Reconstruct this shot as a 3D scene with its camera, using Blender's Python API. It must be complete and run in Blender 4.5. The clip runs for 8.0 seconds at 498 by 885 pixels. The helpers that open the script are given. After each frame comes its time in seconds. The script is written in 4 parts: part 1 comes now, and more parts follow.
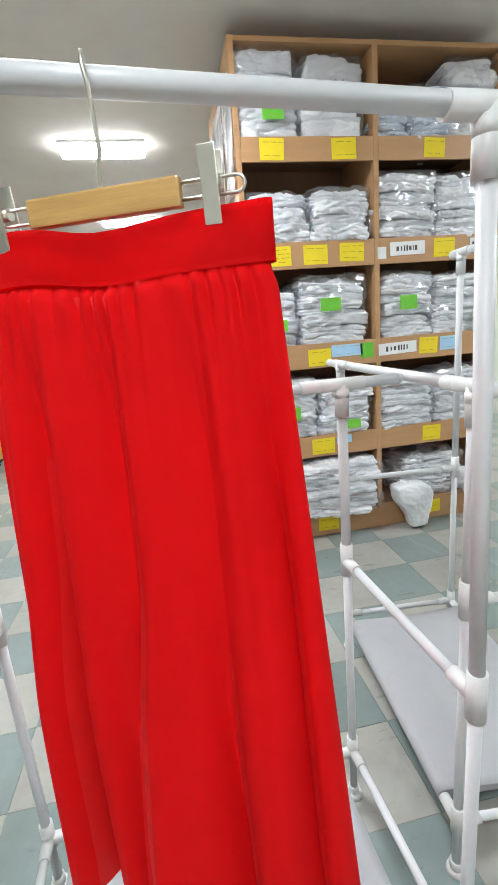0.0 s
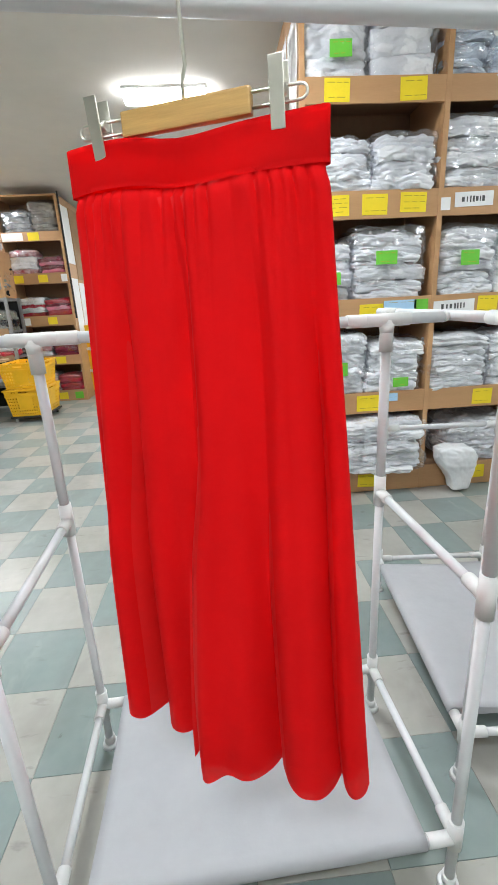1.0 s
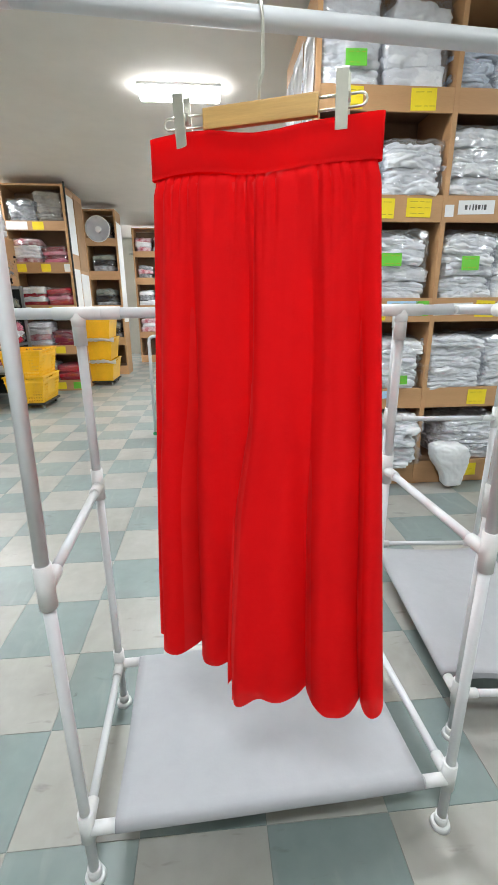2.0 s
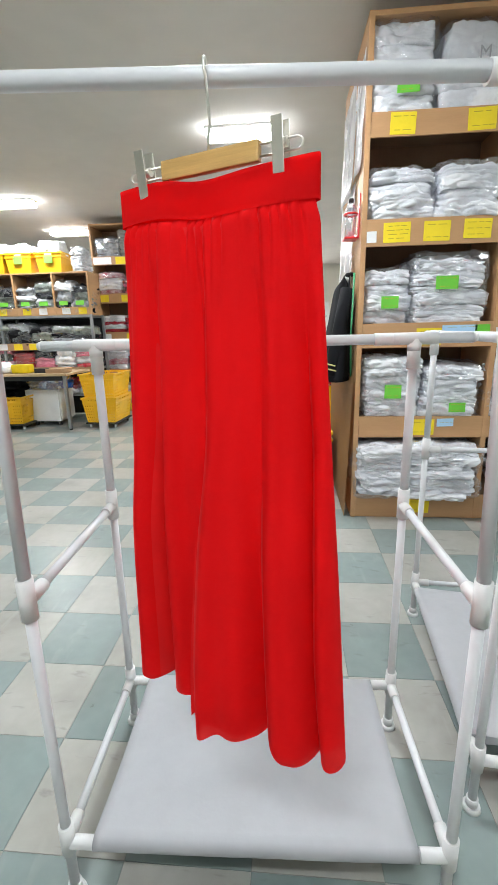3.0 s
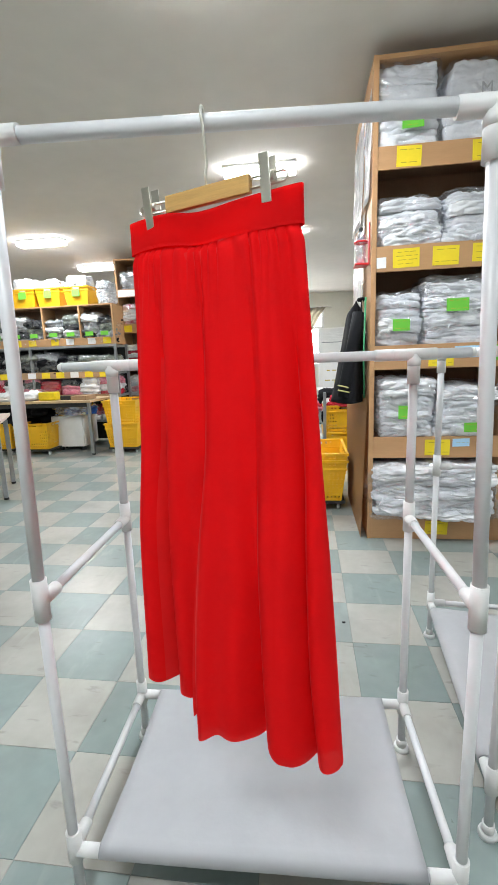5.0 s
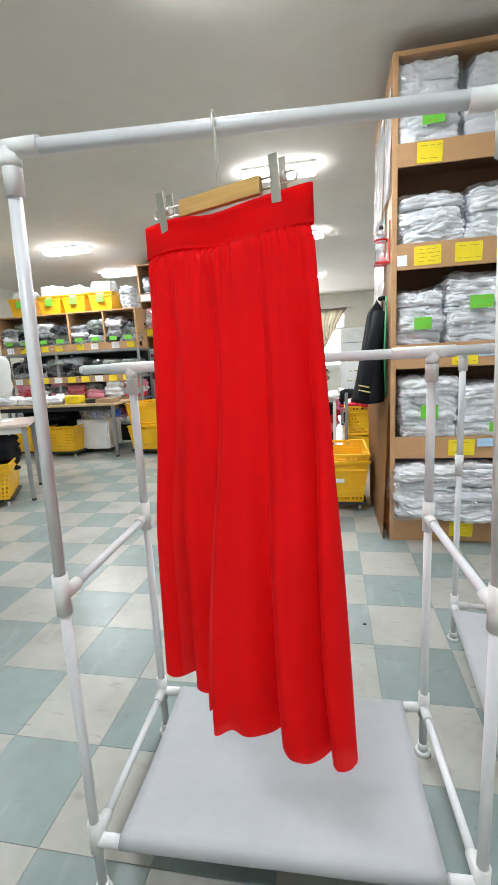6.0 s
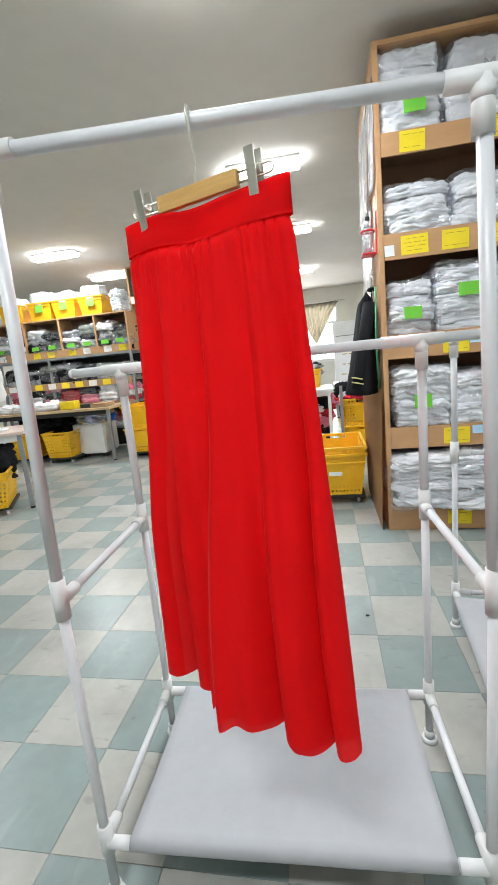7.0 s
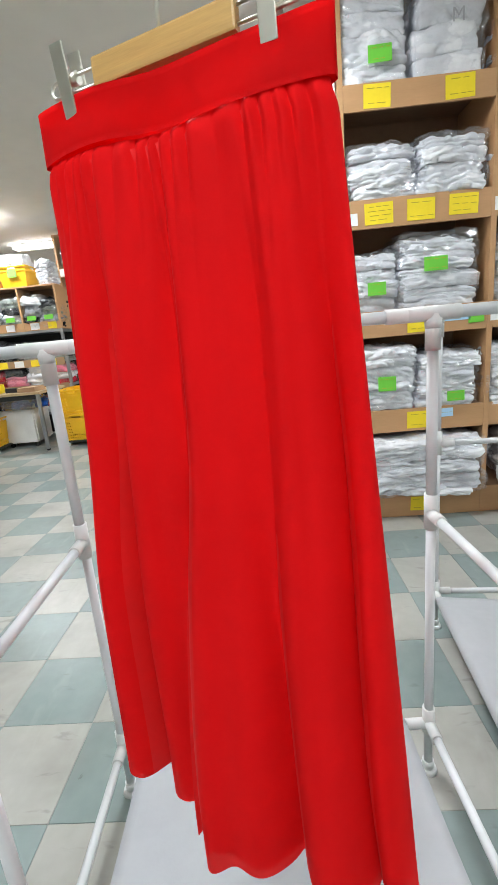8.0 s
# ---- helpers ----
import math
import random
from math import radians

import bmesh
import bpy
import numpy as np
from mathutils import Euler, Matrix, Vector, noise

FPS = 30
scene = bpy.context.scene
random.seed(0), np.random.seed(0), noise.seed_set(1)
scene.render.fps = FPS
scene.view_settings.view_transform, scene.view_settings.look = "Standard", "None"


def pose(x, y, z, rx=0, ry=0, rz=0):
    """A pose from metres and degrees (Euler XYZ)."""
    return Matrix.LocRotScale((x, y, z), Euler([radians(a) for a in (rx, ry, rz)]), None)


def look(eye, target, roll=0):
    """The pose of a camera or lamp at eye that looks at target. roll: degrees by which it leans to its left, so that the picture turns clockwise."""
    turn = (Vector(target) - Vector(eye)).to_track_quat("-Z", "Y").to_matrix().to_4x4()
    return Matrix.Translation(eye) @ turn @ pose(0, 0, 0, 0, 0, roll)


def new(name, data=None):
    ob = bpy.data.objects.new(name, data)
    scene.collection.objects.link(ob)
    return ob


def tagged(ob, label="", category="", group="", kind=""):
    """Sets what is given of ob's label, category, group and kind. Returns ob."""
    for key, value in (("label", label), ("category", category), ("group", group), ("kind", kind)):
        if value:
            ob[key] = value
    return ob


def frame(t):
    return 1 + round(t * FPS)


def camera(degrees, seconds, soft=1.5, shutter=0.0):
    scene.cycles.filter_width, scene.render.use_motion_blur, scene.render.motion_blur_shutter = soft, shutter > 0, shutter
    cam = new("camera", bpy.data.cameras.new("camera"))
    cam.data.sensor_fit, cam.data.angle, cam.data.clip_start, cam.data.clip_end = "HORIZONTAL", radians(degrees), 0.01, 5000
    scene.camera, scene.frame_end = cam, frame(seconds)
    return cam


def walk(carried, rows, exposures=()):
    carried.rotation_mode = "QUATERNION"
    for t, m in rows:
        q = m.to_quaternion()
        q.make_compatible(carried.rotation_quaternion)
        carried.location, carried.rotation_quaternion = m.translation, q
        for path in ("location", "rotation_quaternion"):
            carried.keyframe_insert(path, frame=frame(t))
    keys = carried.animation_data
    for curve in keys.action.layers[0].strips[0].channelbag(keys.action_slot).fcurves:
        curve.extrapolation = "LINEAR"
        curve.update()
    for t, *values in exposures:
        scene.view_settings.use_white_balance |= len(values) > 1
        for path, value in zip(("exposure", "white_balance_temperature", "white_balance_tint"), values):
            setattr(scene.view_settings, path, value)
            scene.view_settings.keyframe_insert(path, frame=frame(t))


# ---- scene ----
cam = camera(59.6, 8.0)
PATH = [
    (0, (-0.29, -1.755, 1.32), (0.038, 0.162, 0.853), -4.8),
    (0.5, (-0.281, -1.798, 1.313), (-0.173, 0.138, 0.822), -5.2),
    (1, (-0.313, -1.859, 1.248), (-0.196, 0.046, 0.647), -3.0),
    (1.5, (-0.392, -1.94, 1.216), (-0.223, -0.059, 0.559), -1.1),
    (1.7, (-0.421, -1.948, 1.208), (-0.226, -0.063, 0.57), -0.4),
    (2.8, (-0.262, -1.971, 1.23), (-0.372, -0.041, 0.717), -0.9),
    (3, (-0.224, -1.958, 1.227), (-0.395, -0.028, 0.729), -1.3),
    (3.5, (-0.178, -1.956, 1.202), (-0.399, -0.023, 0.739), -3.2),
    (4, (-0.169, -1.965, 1.196), (-0.386, -0.051, 0.658), -3.3),
    (4.5, (-0.173, -1.989, 1.199), (-0.4, -0.052, 0.754), -3.5),
    (4.7, (-0.182, -1.998, 1.203), (-0.42, -0.05, 0.817), -2.9),
    (6, (-0.163, -2.012, 1.197), (-0.533, -0.08, 0.834), -3.0),
    (6.5, (-0.161, -2.017, 1.192), (-0.563, -0.093, 0.824), -4.7),
    (7, (-0.151, -2.008, 1.191), (-0.512, -0.077, 0.818), -5.6),
    (7.5, (-0.212, -1.89, 1.189), (-0.434, 0.052, 0.766), -5.5),
    (8, (-0.257, -1.761, 1.191), (-0.363, 0.178, 0.71), -5.3),
]
walk(cam, [(t, look(eye, target, roll)) for t, eye, target, roll in PATH])
scene.view_settings.exposure = -0.06

# ---------------------------------------------------------------- world and lamps
CEIL = 2.90
world = bpy.data.worlds.new("world")
scene.world = world
world.use_nodes = True
wn = world.node_tree
sky = wn.nodes.new("ShaderNodeTexSky")
sky.sky_type, sky.sun_disc, sky.sun_elevation, sky.sun_rotation = "NISHITA", False, radians(40), radians(20)
wn.links.new(sky.outputs[0], wn.nodes["Background"].inputs[0])
wn.nodes["Background"].inputs[1].default_value = 0.12

LAMPS = [(-0.58, 2.28), (-0.54, 4.42), (-0.58, 7.48), (-3.75, 3.92), (-3.78, 5.62), (-0.55, 0.05), (-4.1, 0.6),
         (2.9, 2.6), (2.9, -0.6), (-0.55, -2.6)]
LAMP_WATTS = 40.5
for lx, ly in LAMPS:
    ld = bpy.data.lights.new("tube_light", "AREA")
    ld.shape, ld.size, ld.size_y, ld.energy, ld.color = "RECTANGLE", 0.62, 0.16, LAMP_WATTS, (0.895, 0.965, 1.02)
    new("tube_light", ld).matrix_world = pose(lx, ly, CEIL - 0.085)

# daylight that comes in through the end window
ld = bpy.data.lights.new("window_light", "AREA")
ld.shape, ld.size, ld.size_y, ld.energy, ld.color = "RECTANGLE", 2.4, 1.4, 130.0, (0.95, 0.98, 1.0)
new("window_light", ld).matrix_world = pose(-0.95, 10.45, 1.70, -90, 0, 0)


# ---------------------------------------------------------------- materials
def mat(name, colour, rough=0.6, metal=0.0, var=0.12, scale=8.0, bump=0.1, bump_scale=60.0, bump_dist=0.002,
        coat=0.0, trans=0.0, sheen=0.0, colour2=None, rand=0.0, rough_var=0.1, stretch=(1, 1, 1), spec=0.5, creased=False, placed=False):
    """Principled surface with colour variation at two scales, fine bump and uneven roughness."""
    m = bpy.data.materials.new(name)
    m.use_nodes = True
    nt = m.node_tree
    n, l = nt.nodes, nt.links
    p = n["Principled BSDF"]
    tc = n.new("ShaderNodeTexCoord")
    mp = n.new("ShaderNodeMapping")
    mp.inputs["Scale"].default_value = stretch
    l.new(n.new("ShaderNodeNewGeometry").outputs["Position"] if placed else tc.outputs["Object"], mp.inputs["Vector"])
    vec = mp.outputs["Vector"]
    n1 = n.new("ShaderNodeTexNoise")
    n1.inputs["Scale"].default_value, n1.inputs["Detail"].default_value = scale, 5
    n2 = n.new("ShaderNodeTexNoise")
    n2.inputs["Scale"].default_value, n2.inputs["Detail"].default_value = scale * 9, 4
    l.new(vec, n1.inputs["Vector"]), l.new(vec, n2.inputs["Vector"])
    add = n.new("ShaderNodeMath")
    add.operation = "MULTIPLY_ADD"
    l.new(n2.outputs["Fac"], add.inputs[0])
    add.inputs[1].default_value = 0.4
    l.new(n1.outputs["Fac"], add.inputs[2])
    ramp = n.new("ShaderNodeValToRGB")
    c = Vector(colour)
    lo = Vector(colour2) if colour2 else c * (1 - var * 1.6)
    hi = c if colour2 else c * (1 + var)
    ramp.color_ramp.elements[0].position, ramp.color_ramp.elements[1].position = 0.45, 0.95
    ramp.color_ramp.elements[0].color = (*lo, 1)
    ramp.color_ramp.elements[1].color = (*[min(0.95, v) for v in hi], 1)
    l.new(add.outputs[0], ramp.inputs["Fac"])
    out = ramp.outputs["Color"]
    if rand:
        oi = n.new("ShaderNodeObjectInfo")
        mr = n.new("ShaderNodeMapRange")
        mr.inputs["To Min"].default_value, mr.inputs["To Max"].default_value = 1 - rand, 1 + rand
        l.new(oi.outputs["Random"], mr.inputs["Value"])
        hsv = n.new("ShaderNodeHueSaturation")
        l.new(mr.outputs[0], hsv.inputs["Value"])
        l.new(out, hsv.inputs["Color"])
        out = hsv.outputs["Color"]
    l.new(out, p.inputs["Base Color"])
    rr = n.new("ShaderNodeMapRange")
    rr.inputs["To Min"].default_value, rr.inputs["To Max"].default_value = max(0.03, rough - rough_var), min(1, rough + rough_var)
    l.new(n1.outputs["Fac"], rr.inputs["Value"])
    l.new(rr.outputs[0], p.inputs["Roughness"])
    p.inputs["Metallic"].default_value = metal
    p.inputs["Specular IOR Level"].default_value = spec
    p.inputs["Coat Weight"].default_value = coat
    p.inputs["Coat Roughness"].default_value = 0.12
    p.inputs["Transmission Weight"].default_value = trans
    p.inputs["Sheen Weight"].default_value = sheen
    if bump:
        nb = n.new("ShaderNodeTexNoise")
        nb.inputs["Scale"].default_value, nb.inputs["Detail"].default_value = bump_scale, 6
        l.new(vec, nb.inputs["Vector"])
        if creased:
            nb.noise_type = "RIDGED_MULTIFRACTAL"
            nb.inputs["Distortion"].default_value, nb.inputs["Detail"].default_value = 0.6, 3
        b = n.new("ShaderNodeBump")
        b.inputs["Strength"].default_value, b.inputs["Distance"].default_value = bump, bump_dist
        l.new(nb.outputs["Fac"], b.inputs["Height"])
        l.new(b.outputs["Normal"], p.inputs["Normal"])
        l.new(b.outputs["Normal"], p.inputs["Coat Normal"])
    return m


def glow(name, colour, strength):
    m = bpy.data.materials.new(name)
    m.use_nodes = True
    p = m.node_tree.nodes["Principled BSDF"]
    p.inputs["Base Color"].default_value = (0.8, 0.8, 0.8, 1)
    p.inputs["Emission Color"].default_value = (*colour, 1)
    p.inputs["Emission Strength"].default_value = strength
    return m


def film_plastic(name, see=0.72, tint=(0.96, 0.965, 0.985), bump_scale=28.0):
    """Thin crinkled clear film: mostly see-through, with glossy creases."""
    m = bpy.data.materials.new(name)
    m.use_nodes = True
    n, l = m.node_tree.nodes, m.node_tree.links
    n.remove(n["Principled BSDF"])
    tr = n.new("ShaderNodeBsdfTransparent")
    tr.inputs["Color"].default_value = (*tint, 1)
    gl = n.new("ShaderNodeBsdfGlossy")
    gl.inputs["Roughness"].default_value = 0.15
    gl.inputs["Color"].default_value = (0.95, 0.96, 1, 1)
    df = n.new("ShaderNodeBsdfDiffuse")
    df.inputs["Color"].default_value = (0.80, 0.81, 0.84, 1)
    tc = n.new("ShaderNodeTexCoord")
    nb = n.new("ShaderNodeTexNoise")
    nb.inputs["Scale"].default_value, nb.inputs["Detail"].default_value, nb.inputs["Distortion"].default_value = bump_scale, 3, 0.7
    nb.noise_type = "RIDGED_MULTIFRACTAL"
    l.new(tc.outputs["Object"], nb.inputs["Vector"])
    b = n.new("ShaderNodeBump")
    b.inputs["Strength"].default_value, b.inputs["Distance"].default_value = 1.0, 0.007
    l.new(nb.outputs["Fac"], b.inputs["Height"])
    l.new(b.outputs["Normal"], gl.inputs["Normal"])
    m1 = n.new("ShaderNodeMixShader")
    m1.inputs[0].default_value = 0.18
    l.new(gl.outputs[0], m1.inputs[1]), l.new(df.outputs[0], m1.inputs[2])
    m2 = n.new("ShaderNodeMixShader")
    m2.inputs[0].default_value = 1 - see
    l.new(tr.outputs[0], m2.inputs[1]), l.new(m1.outputs[0], m2.inputs[2])
    l.new(m2.outputs[0], n["Material Output"].inputs["Surface"])
    return m


def chiffon(name, colour, see):
    """Woven cloth that lets some light and sight through."""
    m = mat(name, colour, 0.85, var=0.04, scale=5, bump=0.2, bump_scale=900, bump_dist=0.0005, spec=0.12)
    n, l = m.node_tree.nodes, m.node_tree.links
    p = n["Principled BSDF"]
    tl = n.new("ShaderNodeBsdfTranslucent")
    tl.inputs["Color"].default_value = (*colour, 1)
    tr = n.new("ShaderNodeBsdfTransparent")
    tr.inputs["Color"].default_value = (1.0, 0.30, 0.27, 1)
    a = n.new("ShaderNodeMixShader")
    a.inputs[0].default_value = 0.06
    l.new(p.outputs[0], a.inputs[1]), l.new(tl.outputs[0], a.inputs[2])
    b = n.new("ShaderNodeMixShader")
    b.inputs[0].default_value = see
    l.new(a.outputs[0], b.inputs[1]), l.new(tr.outputs[0], b.inputs[2])
    l.new(b.outputs[0], n["Material Output"].inputs["Surface"])
    return m


TUBE = mat("white_coated_tube", (0.66, 0.665, 0.685), 0.42, var=0.04, bump=0.05, bump_scale=30, coat=0.08)
JOINT = mat("white_plastic_joint", (0.70, 0.70, 0.695), 0.45, var=0.05, bump=0.08, bump_scale=80)
NONWOVEN = mat("grey_white_nonwoven", (0.375, 0.378, 0.395), 0.8, var=0.05, scale=3, bump=0.3, bump_scale=14, bump_dist=0.006, sheen=0.1)
RED = chiffon("red_chiffon", (0.84, 0.005, 0.007), 0.08)
RED_BAND = mat("red_waistband", (0.82, 0.005, 0.007), 0.8, var=0.04, bump=0.2, bump_scale=700, bump_dist=0.0005, spec=0.12)
RED_LINING = mat("red_lining", (0.74, 0.004, 0.005), 0.7, var=0.05, bump=0.2, bump_scale=300, bump_dist=0.0006, spec=0.3)
BEECH = mat("varnished_beech", (0.58, 0.35, 0.115), 0.4, var=0.12, scale=14, stretch=(0.5, 6, 8), bump=0.1, bump_scale=60, coat=0.3)
STEEL = mat("polished_steel", (0.74, 0.72, 0.65), 0.34, 1.0, var=0.05, bump=0.05, rough_var=0.06)
STEEL_DULL = mat("dull_grey_steel", (0.33, 0.34, 0.35), 0.45, 0.7, var=0.12, bump=0.1)
MDF = mat("brown_melamine_board", (0.53, 0.30, 0.145), 0.5, var=0.10, scale=3, stretch=(1, 1, 5), bump=0.08, bump_scale=90, colour2=(0.45, 0.25, 0.115))
# same board for inner faces, darkened so the colour carries the bays' shade
MDF_SHADED = mat("brown_board_shaded", (0.26, 0.15, 0.085), 0.6, var=0.12, scale=4, bump=0.08, bump_scale=90)
CARD = mat("cardboard", (0.42, 0.26, 0.145), 0.85, var=0.1, scale=4, bump=0.15, bump_scale=50)
GREEN_TILE = mat("green_vinyl_tile", (0.26, 0.31, 0.302), 0.33, var=0.14, scale=2.2, bump=0.12, bump_scale=25, rand=0.06, rough_var=0.06, placed=True, colour2=(0.195, 0.245, 0.235))
BEIGE_TILE = mat("beige_vinyl_tile", (0.43, 0.42, 0.39), 0.33, var=0.12, scale=2.2, bump=0.12, bump_scale=25, rand=0.05, rough_var=0.06, placed=True, colour2=(0.335, 0.325, 0.29))


def worn(m, seed):
    """Walked-on vinyl: broad grime, short scuffs and a few dark specks over the base colour."""
    n, l = m.node_tree.nodes, m.node_tree.links
    p = n["Principled BSDF"]
    base = p.inputs["Base Color"].links[0].from_socket
    geo = n.new("ShaderNodeNewGeometry")
    for k, (scale, lo, hi, amount, tone, stretch) in enumerate((
            (2.4, 0.50, 0.74, 0.34, (0.13, 0.12, 0.10), (1, 1, 1)),
            (16.0, 0.64, 0.72, 0.30, (0.10, 0.095, 0.085), (0.45, 1.6, 1)),
            (34.0, 0.735, 0.76, 0.35, (0.05, 0.045, 0.04), (1, 0.8, 1)),
            (7.0, 0.60, 0.80, 0.30, (0.52, 0.52, 0.50), (1.7, 0.4, 1)))):
        mp = n.new("ShaderNodeMapping")
        mp.inputs["Scale"].default_value = stretch
        mp.inputs["Location"].default_value = (seed + k * 3.7, k * 1.3, 0)
        mp.inputs["Rotation"].default_value = (0, 0, 0.5 + k)
        l.new(geo.outputs["Position"], mp.inputs["Vector"])
        nz = n.new("ShaderNodeTexNoise")
        nz.inputs["Scale"].default_value, nz.inputs["Detail"].default_value, nz.inputs["Distortion"].default_value = scale, 4, 0.4
        l.new(mp.outputs["Vector"], nz.inputs["Vector"])
        mr = n.new("ShaderNodeMapRange")
        mr.inputs["From Min"].default_value, mr.inputs["From Max"].default_value = lo, hi
        mr.inputs["To Max"].default_value = amount
        l.new(nz.outputs["Fac"], mr.inputs["Value"])
        mx = n.new("ShaderNodeMix")
        mx.data_type = "RGBA"
        l.new(mr.outputs[0], mx.inputs[0])
        l.new(base, mx.inputs[6])
        mx.inputs[7].default_value = (*tone, 1)
        base = mx.outputs[2]
    l.new(base, p.inputs["Base Color"])


worn(GREEN_TILE, 0.0)
worn(BEIGE_TILE, 0.0)
GROUT = mat("grey_floor_joint", (0.20, 0.20, 0.185), 0.8, var=0.2)
PLASTER = mat("grey_white_ceiling_paint", (0.70, 0.66, 0.615), 0.85, var=0.05, scale=0.7, bump=0.06, bump_scale=12)
WALL = mat("cream_wall_paint", (0.72, 0.73, 0.67), 0.8, var=0.05, scale=1.2, bump=0.06, bump_scale=20)
WHITE_CLOTH = mat("white_garment_cloth", (0.76, 0.76, 0.78), 0.75, var=0.07, scale=9, bump=0.45, bump_scale=15, bump_dist=0.008, creased=True)
MILKY = mat("milky_bag_plastic", (0.76, 0.77, 0.79), 0.35, var=0.06, scale=7, bump=0.4, bump_scale=8, bump_dist=0.008, creased=True)
BLUISH_CLOTH = mat("pale_blue_garment_cloth", (0.62, 0.68, 0.78), 0.75, var=0.1, scale=9, bump=0.5, bump_scale=26, bump_dist=0.01)
GREY_CLOTH = mat("grey_print_cloth", (0.42, 0.42, 0.43), 0.75, scale=18, bump=0.5, bump_scale=26, bump_dist=0.01, colour2=(0.10, 0.10, 0.11))
CRIMSON_CLOTH = mat("crimson_and_white_cloth", (0.74, 0.68, 0.70), 0.75, scale=11, bump=0.5, bump_scale=12, bump_dist=0.01, colour2=(0.42, 0.008, 0.035), creased=True)
CAMO_CLOTH = mat("olive_mixed_cloth", (0.34, 0.36, 0.30), 0.8, scale=14, bump=0.5, bump_scale=26, bump_dist=0.01, colour2=(0.06, 0.07, 0.055))
PINK_CLOTH = mat("pink_cloth", (0.72, 0.20, 0.29), 0.8, var=0.2, bump=0.5, bump_scale=26, bump_dist=0.01)
SCARLET_CLOTH = mat("scarlet_cloth", (0.52, 0.008, 0.03), 0.8, var=0.2, bump=0.5, bump_scale=26, bump_dist=0.01)
BLACK_CLOTH = mat("black_cloth", (0.009, 0.009, 0.011), 0.85, var=0.2, bump=0.3, bump_scale=40, spec=0.2)
FILM = film_plastic("clear_bag_film", 0.82, bump_scale=13.0)
FILM_FAR = film_plastic("thin_clear_film", 0.84, (0.95, 0.96, 0.97), 11.0)
FILM_MILKY = film_plastic("milky_bag_film", 0.45, (0.95, 0.95, 0.97))
YELLOW_NOTE = mat("yellow_paper", (0.86, 0.66, 0.02), 0.7, var=0.04, bump=0.05)
GREEN_NOTE = mat("green_paper", (0.15, 0.55, 0.045), 0.7, var=0.04, bump=0.05)
BLUE_NOTE = mat("pale_blue_paper", (0.42, 0.66, 0.88), 0.7, var=0.04, bump=0.05)
SLEEVE = mat("white_sheet_in_sleeve", (0.88, 0.88, 0.89), 0.25, var=0.04, bump=0.35, bump_scale=7, bump_dist=0.012, coat=0.6, creased=True)
WHITE_NOTE = mat("white_paper", (0.82, 0.82, 0.82), 0.7, var=0.04, bump=0.05)
INK = mat("dark_ink", (0.46, 0.34, 0.03), 0.8)
BLACK_INK = mat("black_ink", (0.10, 0.10, 0.10), 0.8)
CRATE = mat("yellow_crate_plastic", (0.86, 0.47, 0.012), 0.4, var=0.08, scale=5, bump=0.06, bump_scale=40)
RUBBER = mat("black_rubber", (0.02, 0.02, 0.02), 0.7)
WHITE_PAINT = mat("white_enamel", (0.78, 0.78, 0.76), 0.4, var=0.04)
WOOD_TOP = mat("light_wood_worktop", (0.55, 0.38, 0.22), 0.45, var=0.12, scale=4, stretch=(1, 7, 1))
PINKISH_TOP = mat("pale_pink_worktop", (0.66, 0.52, 0.46), 0.45, var=0.08)
CURTAIN = mat("grey_beige_curtain", (0.36, 0.33, 0.27), 0.85, var=0.1, bump=0.3, bump_scale=200)
GREEN_PAINT = mat("green_enamel", (0.05, 0.30, 0.13), 0.45)
BLUE_FILM = mat("blue_plastic_bag", (0.02, 0.13, 0.65), 0.3, var=0.2, bump=0.6, bump_scale=18, bump_dist=0.01)
TUBE_GLOW = glow("fluorescent_glow", (0.95, 0.985, 1.0), 24.0)


# ---------------------------------------------------------------- mesh helpers
def part(name, bm, material, parent=None, label="", smooth=False, at=None):
    me = bpy.data.meshes.new(name)
    bm.normal_update()
    bm.to_mesh(me)
    bm.free()
    me.materials.append(material)
    if smooth:
        me.polygons.foreach_set("use_smooth", [True] * len(me.polygons))
    ob = new(name, me)
    if parent:
        ob.parent = parent
    if at is not None:
        ob.matrix_basis = at
    return tagged(ob, label)


def thing(name, label, category, m=None, group="", kind=""):
    ob = new(name)
    ob.empty_display_size = 0.1
    if m is not None:
        ob.matrix_basis = m
    return tagged(ob, label, category, group, kind)


def box(x0, x1, y0, y1, z0, z1, bevel=0.0, bm=None):
    own = bmesh.new()
    bmesh.ops.create_cube(own, size=1.0, matrix=Matrix.Translation(((x0 + x1) / 2, (y0 + y1) / 2, (z0 + z1) / 2)) @ Matrix.Diagonal((x1 - x0, y1 - y0, z1 - z0, 1)))
    if bevel:
        bmesh.ops.bevel(own, geom=own.edges[:], offset=bevel, segments=2, affect="EDGES", profile=0.6)
    return joined(bm, own)


def joined(bm, own):
    if bm is None:
        return own
    me = bpy.data.meshes.new("tmp")
    own.to_mesh(me)
    own.free()
    bm.from_mesh(me)
    bpy.data.meshes.remove(me)
    return bm


def rod(a, b, r, bm=None, seg=16, r2=None):
    """A round bar from a to b, with softened ends."""
    a, b = Vector(a), Vector(b)
    own = bmesh.new()
    d = b - a
    m = Matrix.Translation((a + b) / 2) @ d.to_track_quat("Z", "Y").to_matrix().to_4x4()
    bmesh.ops.create_cone(own, cap_ends=True, segments=seg, radius1=r, radius2=r if r2 is None else r2, depth=d.length, matrix=m)
    for f in own.faces:
        f.smooth = len(f.verts) == 4
    return joined(bm, own)


